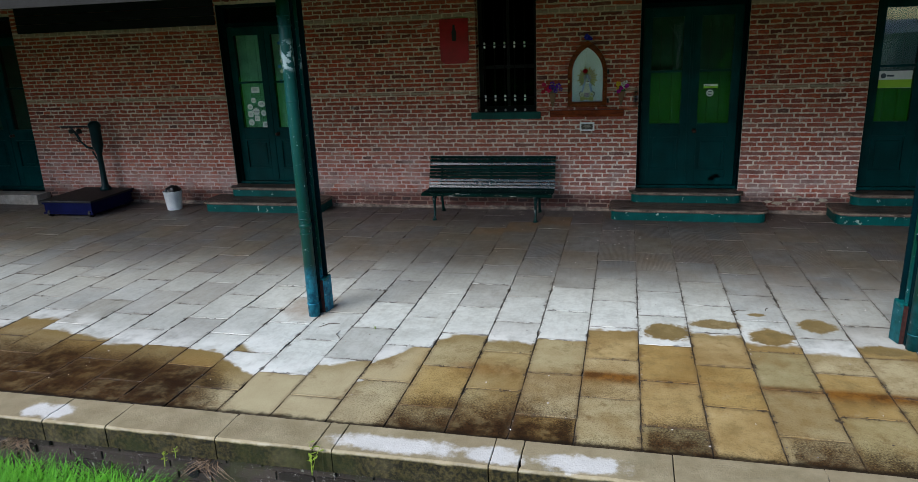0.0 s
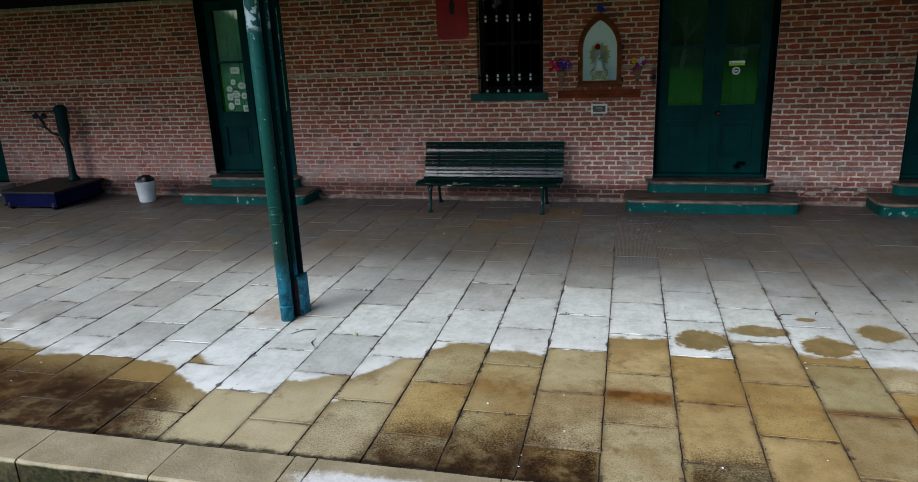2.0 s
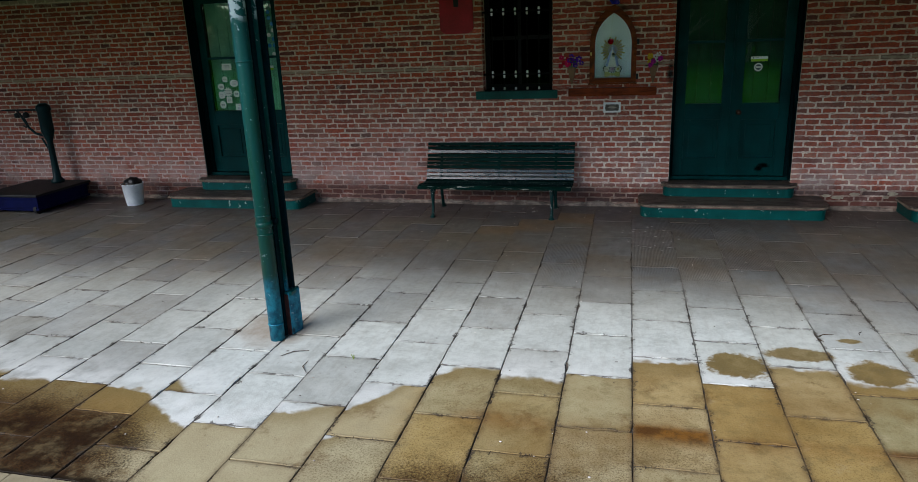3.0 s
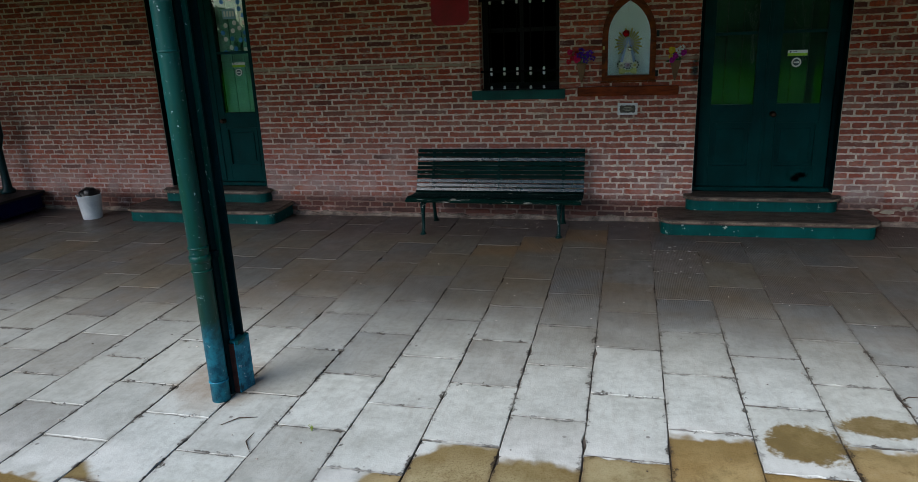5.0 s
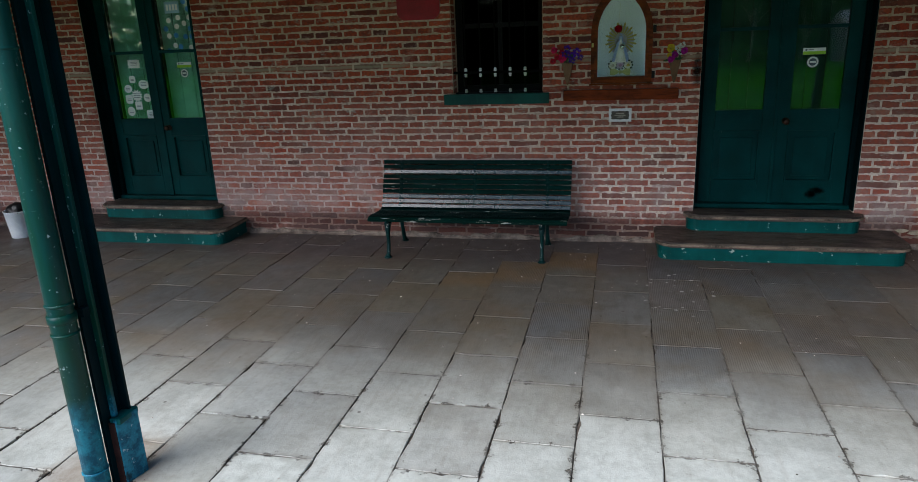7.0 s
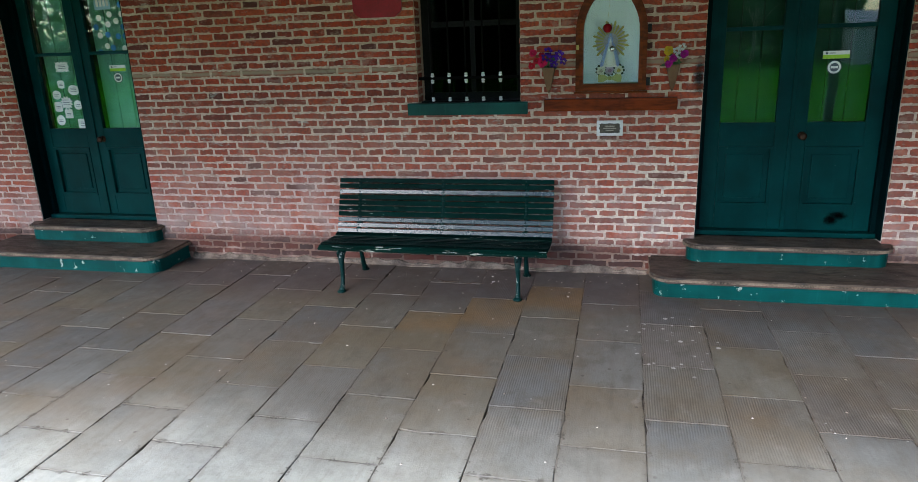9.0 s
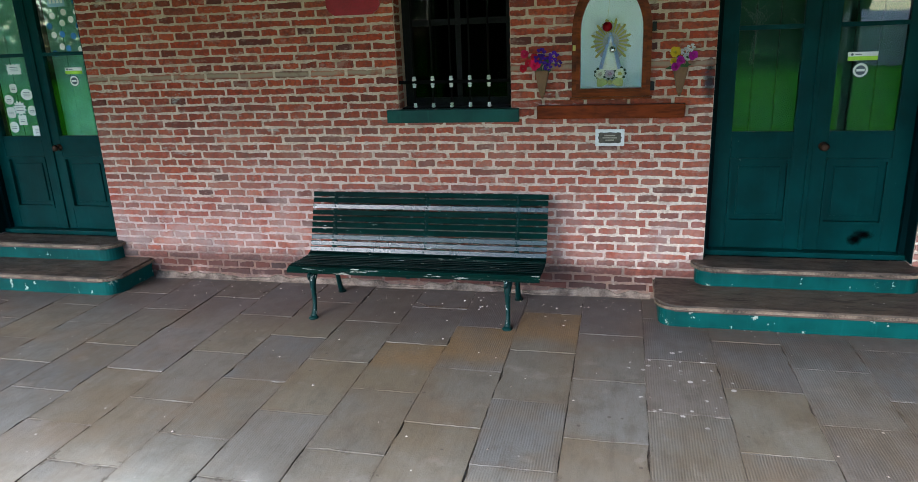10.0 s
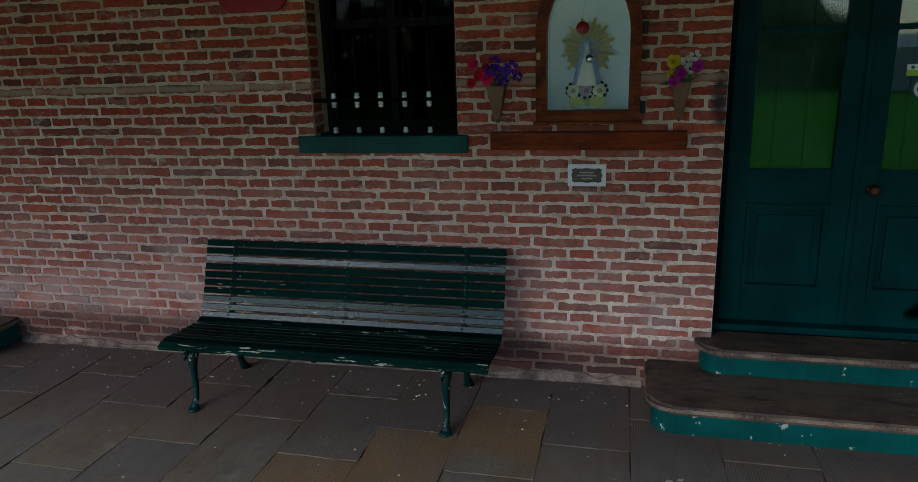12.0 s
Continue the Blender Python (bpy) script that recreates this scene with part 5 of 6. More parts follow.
COLUMNS = [0.093 + 0.4158 * i for i in range(-34, 19)]
pav = empty("pavement")
tagged(pav, "large worn paving stones of the platform, wet past the canopy", "paving", kind="structure")
rest_v, rest_f = [], []
for i, (a, b) in enumerate(zip(COLUMNS, COLUMNS[1:])):
    start = -5.69 if (i - 34) % 2 == 0 else -5.378
    ys = [EDGE] + [start + 0.6225 * k + rng.uniform(-0.008, 0.008) for k in range(9) if start + 0.6225 * k < -0.2] + [-0.012]
    for c, d in zip(ys, ys[1:]):
        k = 1.1 if d < -2.6 else 0.45
        v, f = slab_mesh(a + k * rng.uniform(0.0, 0.0035), b - k * rng.uniform(0.0, 0.0035), c + k * rng.uniform(0.0015, 0.004), d - k * rng.uniform(0.0015, 0.004), rng.uniform(-0.002, 0.002), b=0.0035 if d < -2.6 else 0.002, drop=0.003 if d < -2.6 else 0.0012)
        if -7.5 < a < 4.0:
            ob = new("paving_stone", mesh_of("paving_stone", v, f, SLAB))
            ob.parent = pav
        else:
            o = len(rest_v)
            rest_v += v
            rest_f += [tuple(o + q for q in p) for p in f]
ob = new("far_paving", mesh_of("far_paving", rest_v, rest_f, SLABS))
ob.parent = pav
tagged(ob, "far paving stones", kind="stuff")

# ---- bricks of the wall ----
PITCH, LONG, SHORT = 0.062, 0.295, 0.1475
brng = random.Random(11)


def brick_front(w, h, wob=0.007):
    """Front outline of a brick about its middle, ragged where mortar laps it."""
    n = 14 if w > 0.2 else 8
    pts = []
    h *= brng.uniform(0.9, 1.08)
    hw, hh = w / 2, h / 2
    for side in (-1, 1):
        bend, lean, ph = brng.uniform(-wob, wob) * 0.6, brng.uniform(-wob, wob) * 0.5, brng.uniform(0, 6.3)
        for i in range(n + 1):
            u = 2 * i / n - 1
            chip = -brng.uniform(0.3, 1.0) * wob if brng.random() < 0.16 else brng.uniform(-0.22, 0.22) * wob
            z = hh + bend * math.sin(2.2 * u + ph) + lean * u + chip
            pts.append((-side * hw * u if side > 0 else hw * u, side * z))
    for i in (0, n, n + 1, 2 * n + 1):
        x, z = pts[i]
        pts[i] = (x * (1 - brng.uniform(0, 0.03)), z * (1 - brng.uniform(0, 0.18)))
    return pts


def brick_mesh(w, h):
    pts = brick_front(w, h)
    out = 0.004 + brng.uniform(-0.002, 0.003)
    k = len(pts)
    verts = [(x, 0.004, z) for x, z in pts] + [(x, -out + 0.004, z) for x, z in pts] + [(x * (1 - 0.006 / w), -out, z * 0.86) for x, z in pts]
    faces = [tuple(range(2 * k, 3 * k))]
    for r in (0, 1):
        for i in range(k):
            j = (i + 1) % k
            faces.append((r * k + i, r * k + j, (r + 1) * k + j, (r + 1) * k + i))
    return verts, faces


stretchers = [mesh_of("brick", *brick_mesh(LONG - 0.017, 0.047), BRICK) for _ in range(14)]
headers = [mesh_of("brick", *brick_mesh(SHORT - 0.016, 0.047), BRICK) for _ in range(12)]
all_v, all_f = [], []


def lay(x, z, w, full):
    near = -3.2 < x < 0.05 and 0.3 < z < 1.34
    if near and full:
        ob = new("brick", brng.choice(stretchers if w > 0.2 else headers))
        ob.parent = wall
        ob.location = (x, brng.uniform(-0.001, 0.002), z)
        ob.rotation_euler = (0, radians(brng.uniform(-0.5, 0.5)), 0)
        return
    v, f = brick_mesh(w - 0.016, 0.047)
    o = len(all_v)
    all_v.extend((x + p, q, z + r) for p, q, r in v)
    all_f.extend(tuple(o + i for i in p) for p in f)


course = 0
z = 0.075
while z < 3.4:
    cuts = sorted((a, b) for a, b, c, d in OPENINGS if c < z + 0.02 and z - 0.02 < d)
    spans, start = [], FAR_L
    for a, b in cuts:
        if a > start:
            spans.append((start, a))
        start = max(start, b)
    spans.append((start, FAR_R))
    pitch = LONG if course % 2 == 0 else SHORT
    shift = (0.0 if course % 2 == 0 else 0.07) + brng.uniform(-0.02, 0.02) + (course // 2 % 2) * 0.14
    for a, b in spans:
        marks = [a]
        x = math.floor((a - shift) / pitch) * pitch + shift
        while x < b:
            if x - a > 0.075 and b - x > 0.075:
                marks.append(x)
            x += pitch
        marks.append(b)
        for lo, hi in zip(marks, marks[1:]):
            e0, e1 = 0.0075 * (lo == a), 0.0075 * (hi == b)
            lay((lo + hi + e1 - e0) / 2, z, hi - lo + e0 + e1, abs(hi - lo - pitch) < 0.001 and e0 + e1 == 0)
    # bricks returned into the reveals
    for a, b in cuts:
        if b - a < 0.5 or b - a > 1.0:
            continue
        for e, s in ((a, 1), (b, -1)):
            v, f = brick_mesh(0.115, 0.047)
            o = len(all_v)
            all_v.extend((e - s * q, 0.068 + p, z + r) for p, q, r in v)
            all_f.extend(tuple(o + i for i in p) for p in f)
    course += 1
    z += PITCH
ob = new("brickwork", mesh_of("brickwork", all_v, all_f, BRICKS))
ob.parent = wall
tagged(ob, "courses of old red brick", kind="stuff")
bm = bmesh.new()
for a, b in ((FAR_L, -11.4), (-9.69, -6.44), (-4.43, -0.26), (1.785, 2.53), (4.58, FAR_R)):
    n = int((b - a) / 0.035)
    rows = []
    for i in range(n + 1):
        x = a + (b - a) * i / n
        h = 0.036 + 0.04 * noise.noise((x * 2.1, 3, 0)) + 0.03 * noise.noise((x * 9.0, 7, 0))
        d = 0.03 + 0.025 * noise.noise((x * 3.3, 1, 4)) + 0.012 * noise.noise((x * 17.0, 9, 0))
        rows.append([bm.verts.new(p) for p in ((x, -d - 0.02, -0.01), (x, -d, 0.006), (x, -d * 0.6, h * 0.5), (x, -0.012, max(0.012, h)), (x, 0.002, max(0.014, h + 0.004)))])
    for p, q in zip(rows, rows[1:]):
        for i in range(4):
            bm.faces.new((p[i], q[i], q[i + 1], p[i + 1]))
tagged(part("baseboard", bm, plain("dirty_cement_fillet", (0.22, 0.17, 0.135), 0.95, 0.0, 0.7, 9.0, 0.8)), "rough grey cement fillet along the wall foot", "skirting", kind="structure")

# ---- platform face, grass and weeds ----
def old_face_material():
    m = Nodes("blackened_brick")
    base = m.mix(m.island(), (0.014, 0.011, 0.009), (0.045, 0.035, 0.03))
    lime = m.span(m.noise(19.0, 7.0, 0.8), 0.57, 0.65)
    col = m.mix(lime, base, (0.2, 0.185, 0.17))
    moss = m.span(m.noise(3.0, 4.0), 0.5, 0.65)
    col = m.mix(m.math("MULTIPLY", moss, 0.6), col, (0.035, 0.04, 0.014))
    return m.done(col, 0.85, 0.0, m.bump(m.noise(50.0, 5.0), 0.7, 0.008))


FACE = old_face_material()
face = tagged(part("platform_wall", boxed((FAR_L, -6.262, GROUND - 0.2), (FAR_R, EDGE - 0.021, -0.146)), FACE), "blackened brick face below the platform edge", "wall", kind="structure")
fv, ff = [], []
z, course = -0.19, 0
while z > GROUND - 0.05:
    x = -7.0 + (course % 2) * 0.14
    while x < 2.5:
        w = brng.uniform(0.25, 0.29)
        v, f = brick_mesh(w - 0.016, 0.062)
        o = len(fv)
        push = brng.uniform(-0.012, 0.01)
        fv.extend((x + w / 2 + p, -6.263 + 2.2 * q + push, z + r) for p, q, r in v)
        ff.extend(tuple(o + i for i in p) for p in f)
        x += w
    z -= 0.076
    course += 1
ob = new("brickwork", mesh_of("face_brickwork", fv, ff, FACE))
ob.parent = face
tagged(ob, "blackened face bricks", kind="stuff")
bm = bmesh.new()
tube(bm, [(-2.865, -6.26, -0.30), (-2.865, -6.285, -0.30)], 0.05, 16)
tagged(part("drain_outlet", bm, DARK), "dark round drain outlet in the platform face", "drain")

grng = random.Random(21)


def blades(count, x0, x1, y0, y1, low, high, base, wide=0.006):
    """Bent grass blades, three points to a side."""
    v, f = [], []
    for _ in range(count):
        x, y = grng.uniform(x0, x1), grng.uniform(y0, y1)
        h = grng.uniform(low, high)
        a = grng.uniform(0, 6.283)
        lean = grng.uniform(0.4, 1.4) * h
        dx, dy = math.cos(a), math.sin(a)
        w = wide * grng.uniform(0.6, 1.3)
        sx, sy = -dy * w, dx * w
        o = len(v)
        v += [(x - sx, y - sy, base), (x + sx, y + sy, base),
              (x + dx * lean * 0.3 - sx * 0.8, y + dy * lean * 0.3 - sy * 0.8, base + h * 0.55), (x + dx * lean * 0.3 + sx * 0.8, y + dy * lean * 0.3 + sy * 0.8, base + h * 0.55),
              (x + dx * lean, y + dy * lean, base + h)]
        f += [(o, o + 1, o + 3, o + 2), (o + 2, o + 3, o + 4)]
    return v, f


GRASS = grass_material("lush_grass", (0.035, 0.19, 0.006), (0.12, 0.42, 0.018))
DRY = grass_material("dry_grass", (0.14, 0.085, 0.045), (0.2, 0.13, 0.08))
WEED = grass_material("weed_leaf", (0.12, 0.2, 0.02), (0.2, 0.26, 0.03))
v, f = blades(24000, -6.6, -3.1, -7.6, -6.33, 0.24, 0.52, GROUND, 0.0045)
v2, f2 = blades(8000, -3.3, -1.5, -7.6, -6.4, 0.12, 0.4, GROUND, 0.005)
f += [tuple(len(v) + i for i in p) for p in f2]
v3, f3 = blades(16000, -14.0, 8.0, -8.6, -6.36, 0.1, 0.34, GROUND, 0.0085)
f += [tuple(len(v) + len(v2) + i for i in p) for p in f3]
v2 = v2 + v3
tagged(new("grass", mesh_of("grass", v + v2, f, GRASS)), "lush bright green grass below the platform edge", "grass", kind="stuff")
for cx, cz, n in ((-4.25, -0.19, 34), (-2.75, -0.2, 30)):
    bm = bmesh.new()
    for _ in range(n):
        a = grng.uniform(-1.2, 1.2)
        l = grng.uniform(0.06, 0.16)
        x, y, z = cx + grng.uniform(-0.09, 0.09), -6.3, cz + grng.uniform(-0.05, 0.03)
        pts = [(x, -6.25, z)]
        for _ in range(5):
            a += grng.uniform(-0.9, 0.9)
            x, y, z = x + math.sin(a) * l * 0.3, y - 0.012, z + math.cos(a) * l * 0.12 - 0.018
            pts.append((x, y, z))
        tube(bm, pts, [0.002, 0.0018, 0.0016, 0.0014, 0.001, 0.0006], 4)
    tagged(part("dry_weed", bm, DRY), "dry brown weed clump rooted in the platform face", "weed")


def weed(x, y, z, h, n, mat, label):
    root = empty("weed", (x, y, z))
    tagged(root, label, "weed")
    bm = bmesh.new()
    tips = []
    for i in range(n):
        a, l = grng.uniform(0, 6.28), h * grng.uniform(0.6, 1.0)
        p = [(0, 0, 0), (math.cos(a) * l * 0.12, math.sin(a) * l * 0.12, l * 0.5), (math.cos(a) * l * 0.35, math.sin(a) * l * 0.35, l)]
        tube(bm, p, [0.0025, 0.002, 0.0012], 5)
        tips.append([Vector(q) for q in p])
    part("stem", bm, mat, root)
    for p in tips:
        for k in range(4):
            c = p[1].lerp(p[2], k / 3.2)
            a = grng.uniform(0, 6.28)
            d = Vector((math.cos(a), math.sin(a), 0.35)) * h * 0.22
            s = Vector((-math.sin(a), math.cos(a), 0)) * h * 0.05
            bm = bmesh.new()
            vs = [bm.verts.new(q) for q in (c, c + d * 0.5 + s, c + d, c + d * 0.5 - s)]
            bm.faces.new((vs[0], vs[1], vs[2]))
            bm.faces.new((vs[0], vs[2], vs[3]))
            part("leaf", bm, mat, root)


weed(-1.93, -6.365, -0.16, 0.22, 3, WEED, "green leafy weed growing from the platform edge")
weed(-3.0, -6.37, -0.22, 0.12, 3, WEED, "small yellow-green weed growing from the platform face")
weed(-2.9, -6.375, -0.14, 0.1, 2, WEED, "small yellow-green weed growing from the platform face")
weed(-2.175, -4.47, 0.0, 0.045, 3, WEED, "tiny green weed in a paving joint")


# ---- lawn, trees and shed across the track ----
def tree(x, y, h, spread, seed, pale):
    """A tapered trunk with limbs and a ragged crown of small leaves."""
    r = random.Random(seed)
    root = empty("tree", (x, y, GROUND))
    tagged(root, "broad leafy tree on the lawn with a " + ("pale" if pale else "brown") + " trunk", "tree", "trees on the lawn")
    bm = bmesh.new()
    top = h * 0.6
    tube(bm, [(0, 0, 0), (0.05, 0, h * 0.2), (-0.05, 0.05, h * 0.4), (0.05, 0, top)], [0.15, 0.11, 0.08, 0.04], 10)
    tips = [Vector((0.05, 0, top))]
    for i in range(9):
        a = i * 2.4 + r.uniform(-0.4, 0.4)
        z0 = h * r.uniform(0.24, 0.5)
        l = spread * r.uniform(0.55, 0.95)
        e = Vector((math.cos(a) * l, math.sin(a) * l, z0 + h * r.uniform(0.15, 0.4)))
        tube(bm, [(0, 0, z0), (e.x * 0.5, e.y * 0.5, (z0 + e.z) / 2 + 0.2), e], [0.09, 0.055, 0.02], 6)
        tips += [e, e * 0.65 + Vector((0, 0, h * 0.25))]
    part("trunk", bm, BARK_PALE if pale else BARK, root, "", True)
    v, f = [], []
    for p in tips:
        for _ in range(150):
            q = p + Vector((r.gauss(0, 1), r.gauss(0, 1), r.gauss(0, 0.7))) * spread * 0.24
            a, b = Vector((r.uniform(-1, 1), r.uniform(-1, 1), r.uniform(-1, 1))).normalized(), Vector((r.uniform(-1, 1), r.uniform(-1, 1), r.uniform(-1, 1)))
            b = (b - a * b.dot(a)).normalized()
            k = r.uniform(0.07, 0.16)
            o = len(v)
            v += [tuple(q - a * k), tuple(q + b * k * 0.55), tuple(q + a * k), tuple(q - b * k * 0.55)]
            f.append((o, o + 1, o + 2, o + 3))
    crown = new("crown", mesh_of("crown", v, f, LEAF))
    crown.parent = root


BARK, BARK_PALE = plain("brown_bark", (0.1, 0.075, 0.05), 0.9, 0.0, 0.4), plain("pale_bark", (0.42, 0.4, 0.36), 0.8, 0.0, 0.3)
LEAF = grass_material("tree_leaves", (0.015, 0.05, 0.008), (0.045, 0.12, 0.018))
for i, (x, y, h, sp, pale) in enumerate(((3.4, -43, 6.2, 2.2, True), (7.6, -45, 6.0, 2.2, True), (10.6, -44, 5.6, 2.0, True), (-9, -46, 6.8, 2.6, False), (27, -56, 8.0, 3.2, False), (-30, -50, 7.5, 3.0, False), (-2, -47, 6.4, 2.4, False))):
    tree(x, y, h, sp, 50 + i, pale)


def woods(label, count, a0, a1, d0, d1, high, seed):
    """A belt of ragged foliage round the lawn, between two bearings."""
    v, f = [], []
    r = random.Random(seed)
    for _ in range(count):
        a, d = r.uniform(a0, a1), r.uniform(d0, d1)
        hill = high * (1 + 0.22 * math.sin(a * 14.0) + 0.16 * math.sin(a * 37.0 + 1) + 0.1 * math.sin(a * 91.0))
        q = Vector((math.sin(a) * d, -math.cos(a) * d, GROUND + hill * r.random() ** 0.75))
        k = r.uniform(0.2, 0.6)
        b = Vector((r.uniform(-1, 1), r.uniform(-1, 1), r.uniform(-0.6, 1))).normalized() * k
        c = Vector((r.uniform(-1, 1), r.uniform(-1, 1), r.uniform(-1, 1))).normalized() * k
        o = len(v)
        v += [tuple(q - b), tuple(q + c), tuple(q + b), tuple(q - c)]
        f.append((o, o + 1, o + 2, o + 3))
    tagged(new("far_woods", mesh_of("far_woods", v, f, LEAF)), label, "woods", kind="stuff")


woods("dark belt of trees closing the lawn", 9000, -0.3, 0.3, 48, 56, 5.6, 77)
# The middle belt is added to keep bright horizon out of the left door's panes.
woods("added belt of trees hiding the bright horizon on the left", 12000, -1.35, -0.3, 70, 84, 7.2, 79)
woods("dark line of far trees beyond the lawn", 9000, -1.45, 1.45, 88, 100, 2.6, 78)

shed = empty("shed", (14.5, -40, GROUND))
tagged(shed, "small grey corrugated metal shed on the lawn", "shed")
METAL = plain("grey_sheet_metal", (0.36, 0.4, 0.44), 0.5, 0.3, 0.15)
bm = boxed((-2.6, -2, 0), (2.6, 2, 2.3))
for i in range(26):
    box(bm, (-2.6 + i * 0.2, 2.0, 0), (-2.5 + i * 0.2, 2.03, 2.3))
part("wall", bm, METAL, shed)
part("roof", prism(bmesh.new(), [(-2.3, 2.3), (2.3, 2.3), (0, 3.05)], -2.8, 2.8, "x"), METAL, shed)
part("door", boxed((0.2, 2.04, 0), (1.2, 2.09, 2.0)), WHITE, shed)

# ---- notices and stickers on the doors ----
LIME = plain("lime_green_print", (0.35, 0.6, 0.04), 0.5, 0.0, 0.05)
BLUE = plain("blue_card", (0.05, 0.25, 0.55), 0.6, 0.0, 0.1)
INK = plain("grey_print", (0.08, 0.1, 0.12), 0.6)
ON_GLASS = 0.1905


def shape(kind, cx, cz, w, h, y=ON_GLASS, t=0.0012):
    """A thin card: round, oval, scalloped, star or rectangle."""
    n = 24
    if kind == "rect":
        o = [(cx - w / 2, cz - h / 2), (cx + w / 2, cz - h / 2), (cx + w / 2, cz + h / 2), (cx - w / 2, cz + h / 2)]
    elif kind == "scallop":
        o = []
        for i in range(8):
            o.append((cx - w / 2 + w * i / 8, cz - h / 2 + (0.1 * h if i % 2 else 0)))
        for i in range(4):
            o.append((cx + w / 2 - (0.08 * w if i % 2 else 0), cz - h / 2 + h * i / 4))
        for i in range(8):
            o.append((cx + w / 2 - w * i / 8, cz + h / 2 - (0.1 * h if i % 2 else 0)))
        for i in range(4):
            o.append((cx - w / 2 + (0.08 * w if i % 2 else 0), cz + h / 2 - h * i / 4))
    else:
        o = []
        for i in range(n):
            a = 2 * math.pi * i / n
            k = 1.0
            if kind == "star":
                k = 1.0 if i % 2 else 0.68
            if kind == "squarish":
                k = 1.0 / max(abs(math.cos(a)), abs(math.sin(a))) ** 0.75
                k = min(k, 1.22)
            o.append((cx + math.cos(a) * w / 2 * k, cz + math.sin(a) * h / 2 * k))
    return prism(bmesh.new(), o, y - t, y, "y")


for kind, x, z, w, h in (("scallop", -5.665, 1.784, 0.155, 0.095), ("squarish", -5.715, 1.623, 0.075, 0.075), ("round", -5.585, 1.568, 0.125, 0.095), ("round", -5.785, 1.525, 0.095, 0.085), ("star", -5.69, 1.45, 0.15, 0.14),
                         ("squarish", -5.79, 1.414, 0.09, 0.095), ("round", -5.565, 1.427, 0.09, 0.09), ("rect", -5.685, 1.345, 0.085, 0.085), ("round", -5.79, 1.284, 0.095, 0.1), ("rect", -5.545, 1.245, 0.11, 0.1)):
    x -= 0.018
    card = part("paper_card", shape(kind, x, z, w, h), PAPER)
    tagged(card, "white cut paper card stuck on a door pane", "card", "cards on the door")
    for k in range(2 if w < 0.1 else 3):
        part("line", boxed((x - w * 0.26, ON_GLASS - 0.0016, z + (k - 0.9) * h * 0.16), (x + w * 0.26, ON_GLASS - 0.0013, z + (k - 0.9) * h * 0.16 + 0.004)), INK, card)
for x, z, blue in ((-5.183, 2.207, 0), (-5.228, 2.127, 1), (-5.199, 2.054, 0), (-5.221, 1.905, 1), (-5.096, 2.147, 0), (-5.14, 1.958, 0), (-5.116, 2.058, 1), (-5.006, 2.174, 0), (-5.08, 1.942, 1), (-4.943, 2.313, 1), (-4.942, 2.23, 0), (-4.942, 2.121, 1), (-5.009, 2.041, 1), (-4.937, 2.041, 1), (-4.96, 1.932, 0), (-5.067, 2.233, 0), (-4.985, 2.386, 1)):
    tagged(part("paper_dot", shape("round", x, z, 0.054, 0.054), BLUE if blue else PAPER), ("blue" if blue else "white") + " paper dot stuck on a door pane", "card", "dots on the door")
for x, z, blue in ((-5.2, 2.47, 1), (-5.09, 2.5, 0), (-4.99, 2.46, 1), (-4.93, 2.53, 0), (-5.15, 2.56, 0)):
    tagged(part("paper_dot", shape("round", x, z, 0.05, 0.05), BLUE if blue else PAPER), ("blue" if blue else "white") + " paper dot stuck on a door pane", "card", "dots on the door")
card = tagged(part("paper_notice", shape("rect", -5.125, 2.335, 0.17, 0.115, ON_GLASS + 0.002), plain("pale_blue_paper", (0.3, 0.5, 0.6), 0.7, 0.0, 0.1)), "pale blue paper notice stuck on a door pane", "notice")
for k in range(4):
    part("line", boxed((-5.19 + k * 0.036, ON_GLASS + 0.0002, 2.305), (-5.166 + k * 0.036, ON_GLASS + 0.0005, 2.365)), PAPER, card)


def banner(x, z, w, h):
    b = part("sticker", shape("rect", x, z, w, h), PAPER)
    tagged(b, "white and lime green notice sticker on a door pane", "sticker", "door stickers")
    part("stripe", shape("rect", x, z - h * 0.25, w * 0.998, h * 0.48, ON_GLASS - 0.0014), LIME, b)
    part("mark", shape("round", x - w * 0.36, z + h * 0.22, h * 0.3, h * 0.3, ON_GLASS - 0.0014), INK, b)
    part("line", shape("rect", x - w * 0.15, z + h * 0.22, w * 0.22, h * 0.1, ON_GLASS - 0.0014), INK, b)


def seal(x, z, d):
    b = part("sticker", shape("round", x, z, d, d), INK)
    tagged(b, "round grey and white seal sticker on a door pane", "sticker", "door stickers")
    part("ring", shape("round", x, z, d * 0.9, d * 0.9, ON_GLASS - 0.0014), PAPER, b)
    part("disc", shape("round", x, z, d * 0.62, d * 0.62, ON_GLASS - 0.0028), INK, b)
    part("mark", shape("rect", x, z, d * 0.5, d * 0.16, ON_GLASS - 0.0042), PAPER, b)


